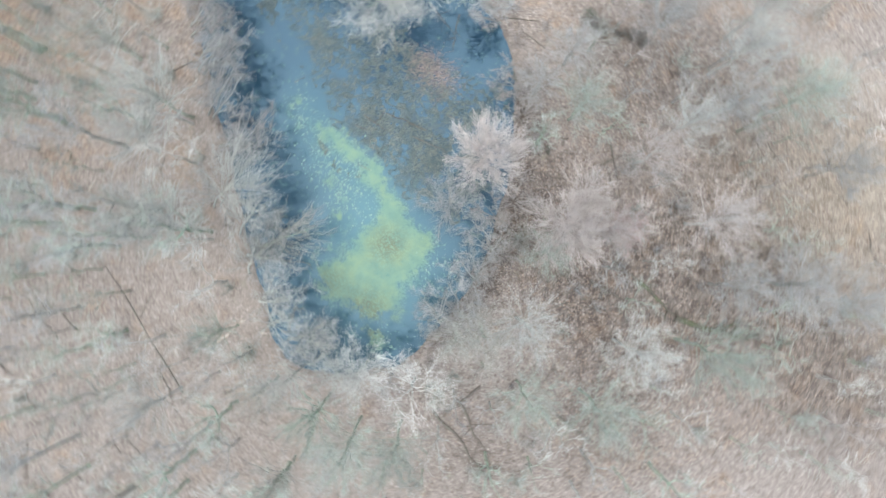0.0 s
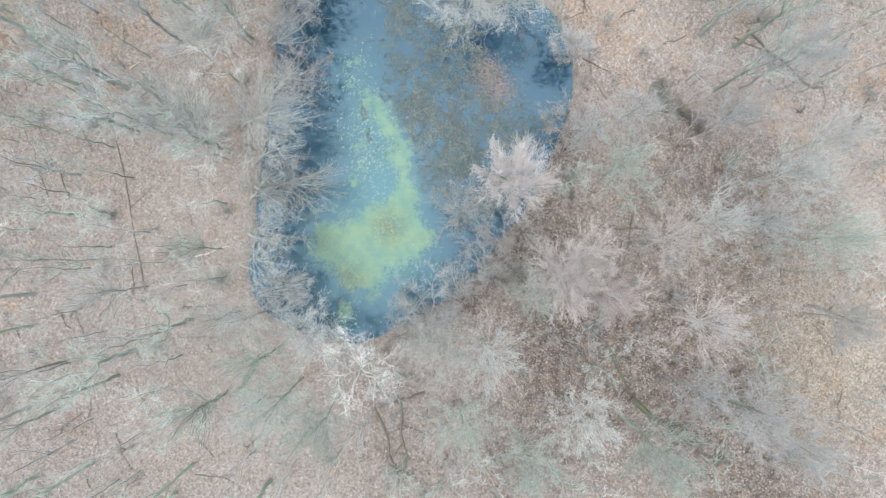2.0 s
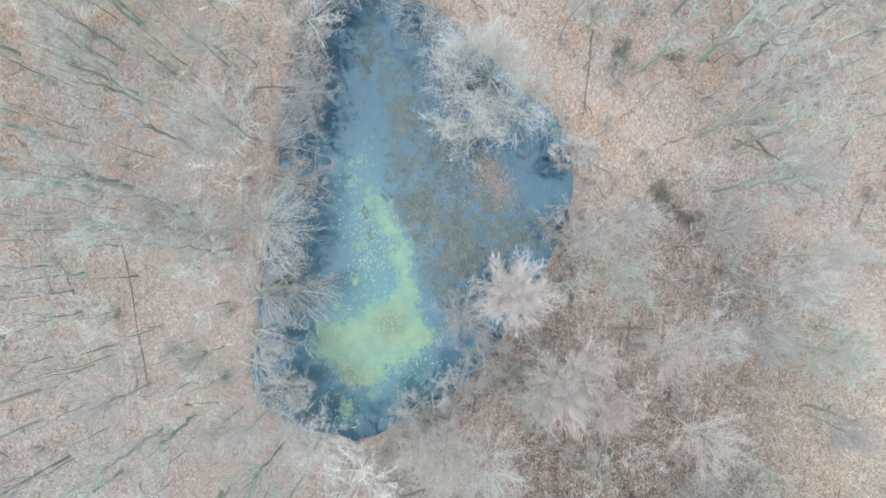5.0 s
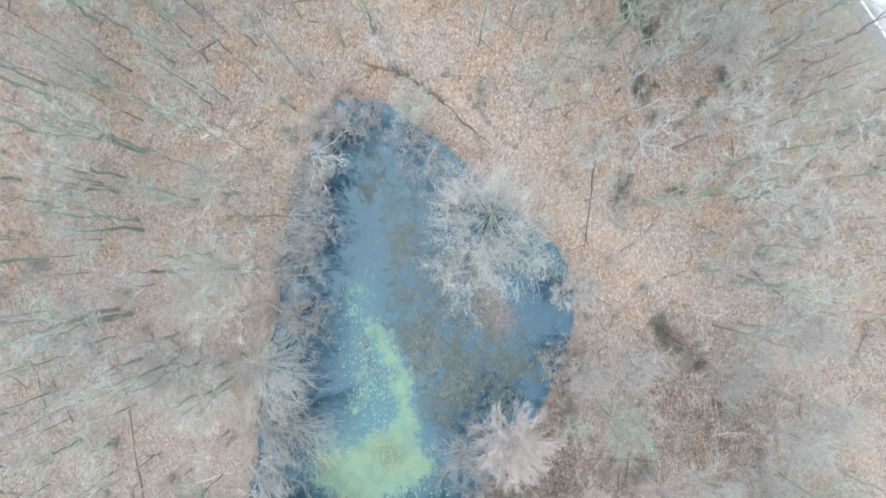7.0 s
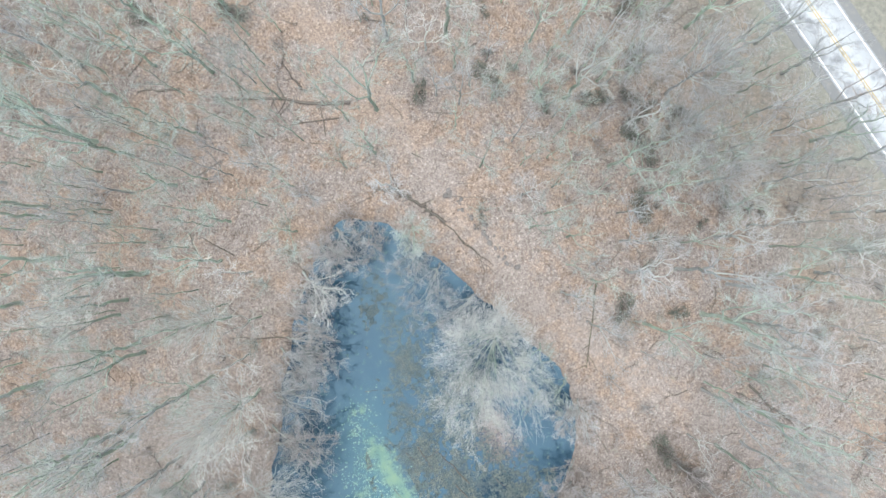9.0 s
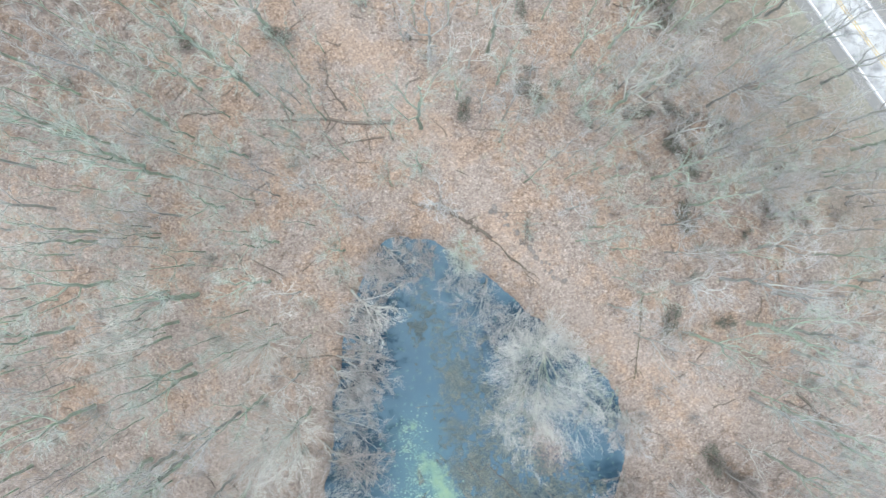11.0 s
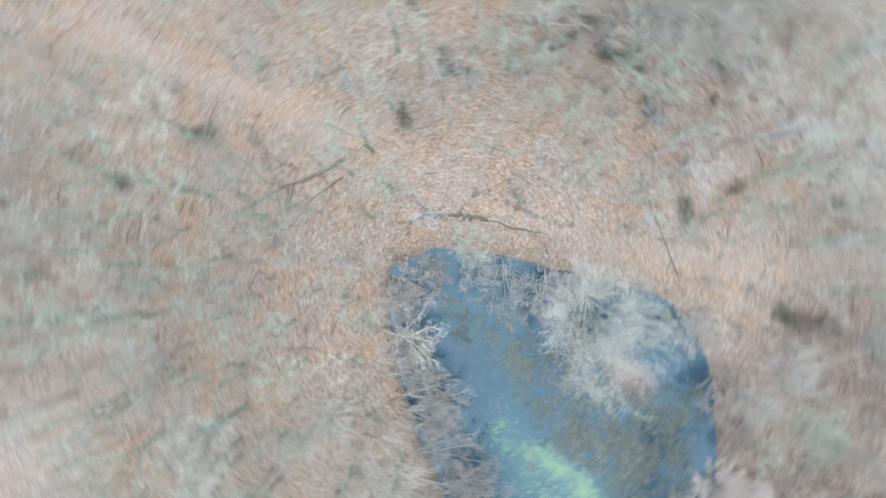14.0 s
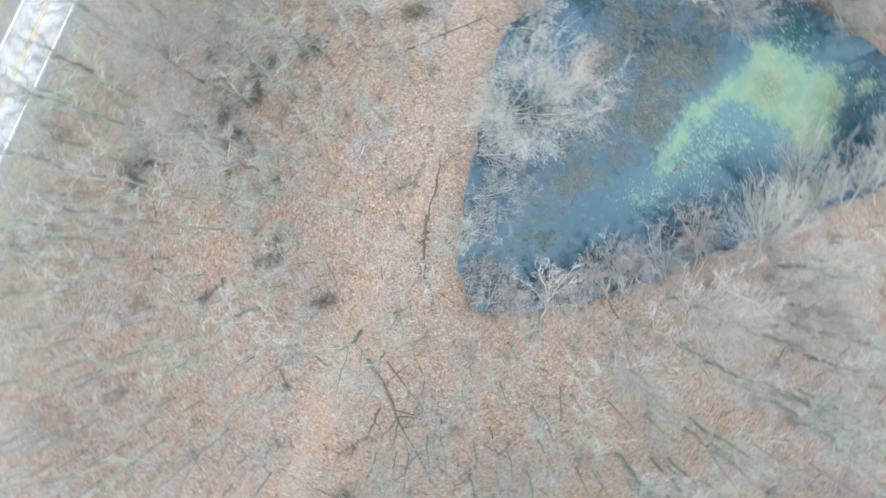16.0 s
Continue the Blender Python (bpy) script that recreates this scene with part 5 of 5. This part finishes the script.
r_leaf = np.random.RandomState(9)
lx, ly = r_leaf.uniform(-62, 56, 100000), r_leaf.uniform(-36, 100, 100000)
keep = (shore_distance(lx, ly) > 0.5) & (np.abs(road_offset(lx, ly)) > 5.5) & (r_leaf.uniform(0, 1, 100000) < 0.44 + 0.4 * waves(lx, ly, 9, 6))
lx, ly = lx[keep], ly[keep]
mx, my = r_leaf.uniform(4, 50, 56000), r_leaf.uniform(-36, 14, 56000)
keep = (shore_distance(mx, my) > 0.5) & (r_leaf.uniform(0, 1, 56000) < 0.7 + 0.5 * waves(mx, my, 3.5, 7))
mx, my = mx[keep], my[keep]
scatter("fallen_leaves", "pale dry leaves strewn over dark muddy woodland floor", "leaves", MAT_LEAF, mx, my, land_height(mx, my) + 0.03, 0.092, 11)
scatter("fallen_leaves", "dry tan, orange and cream leaves strewn over the woodland floor", "leaves", MAT_LEAF, lx, ly, land_height(lx, ly) + 0.03, 0.095, 10)


def on_water(n, spots, seed, lumpy=True):
    r = np.random.RandomState(seed)
    k = r.randint(0, len(spots), n)
    s = np.array(spots)[k]
    x, y = s[:, 0] + r.normal(0, 1, n) * s[:, 2], s[:, 1] + r.normal(0, 1, n) * s[:, 2]
    good = shore_distance(x, y) < -0.8
    if lumpy:
        good &= waves(x, y, 2.2, seed) + 0.6 * waves(x, y, 0.9, seed + 1) > 0.15
    return x[good], y[good]


# drowned leaves gather in clumps about a pace across
r_float = np.random.RandomState(12)
fx, fy = r_float.uniform(-13, 15, 170000), r_float.uniform(2, 43, 170000)
bed = (1.0 * blob(fx, fy, 1.5, 13.5, 6.5) + 0.8 * blob(fx, fy, -2.5, 18.5, 5) + 0.55 * blob(fx, fy, -3.8, 26, 4.2) + 0.6 * blob(fx, fy, -5.2, 33, 4.0) + 0.8 * blob(fx, fy, 7.5, 15.5, 4)
       + 0.7 * blob(fx, fy, 4, 8.5, 4.5) + 0.5 * blob(fx, fy, 2.5, 24, 4) + 0.4 * blob(fx, fy, -9.5, 39, 3))
lump = 0.55 * clumps(fx, fy, 2.3, 44, 3) + 0.45 * clumps(fx, fy, 0.75, 47, 3)
chance = r_float.uniform(0, 1, 170000)
open_water = (shore_distance(fx, fy) < -0.6) & (bed > 0.10) & (ring_distance(fx, fy, MAT_EDGE) > 0.3)
heap = open_water & (lump > 0.64 - 0.13 * np.clip(bed, 0, 1.05)) & (chance < 0.7)
web = np.minimum(np.abs(clumps(fx, fy, 1.5, 91, 4) - 0.5), np.abs(clumps(fx, fy, 1.1, 95, 3) - 0.48)) < 0.028 + 0.022 * np.clip(bed, 0, 1)
web &= open_water & ~heap & (bed > 0.32) & (chance < 0.9)
scatter("floating_leaves", "brown and olive drowned leaves floating in clumps on the pond", "leaves", MAT_FLOAT, fx[heap], fy[heap], np.full(heap.sum(), WATER_LEVEL + 0.01), 0.095, 13, 0.25)
scatter("drowned_leaves", "grey-blue sodden leaves drifting in a web on the pond", "leaves", MAT_SODDEN, fx[web], fy[web], np.full(web.sum(), WATER_LEVEL + 0.008), 0.085, 18, 0.2)
fx, fy = on_water(2500, [(5.5, 22.3, 1.0), (7.2, 19.0, 1.1), (6.4, 20.4, 1.4), (6.0, 21.2, 1.2)], 14, False)
scatter("leaf_raft", "rust-brown raft of leaves floating on the pond", "leaves", MAT_RED, fx, fy, np.full(len(fx), WATER_LEVEL + 0.02), 0.075, 15, 0.2)


def pads(name, label, mat, xs, ys, size, seed):
    """Small round flakes lying on the water, six-sided and uneven."""
    r = np.random.RandomState(seed)
    n = len(xs)
    a = r.uniform(0, 6.28, n)[:, None] + np.arange(6)[None] * np.pi / 3
    rad = size * r.uniform(0.45, 1.5, n)[:, None] * r.uniform(0.7, 1.2, (n, 6))
    verts = np.stack([xs[:, None] + np.cos(a) * rad, ys[:, None] + np.sin(a) * rad, np.full((n, 6), WATER_LEVEL + 0.012) + r.uniform(0, 0.006, n)[:, None]], 2).reshape(-1, 3)
    ob = mesh_object(name, verts.tolist(), (np.arange(n)[:, None] * 6 + np.arange(6)[None]).tolist(), mat)
    return tagged(ob, label, "algae", kind="stuff")


fx, fy = on_water(1150, [(-9.9, 12.0, 1.5), (-11.0, 15.5, 1.2), (-10.9, 23, 1.2), (-9.8, 17.5, 1.3), (-9.6, 14.5, 1.5), (-8.4, 12.5, 1.3), (-10.6, 11.0, 1.3), (-9.4, 8.6, 1.7), (-8.2, 9.4, 1.5), (-11.2, 20.5, 1.0), (-12.0, -7.4, 1.5), (-2.0, -2.6, 1.6)], 16, False)
pads("algae_flakes", "pale green flakes of algae floating on the pond", MAT_PAD, fx, fy, 0.082, 17)
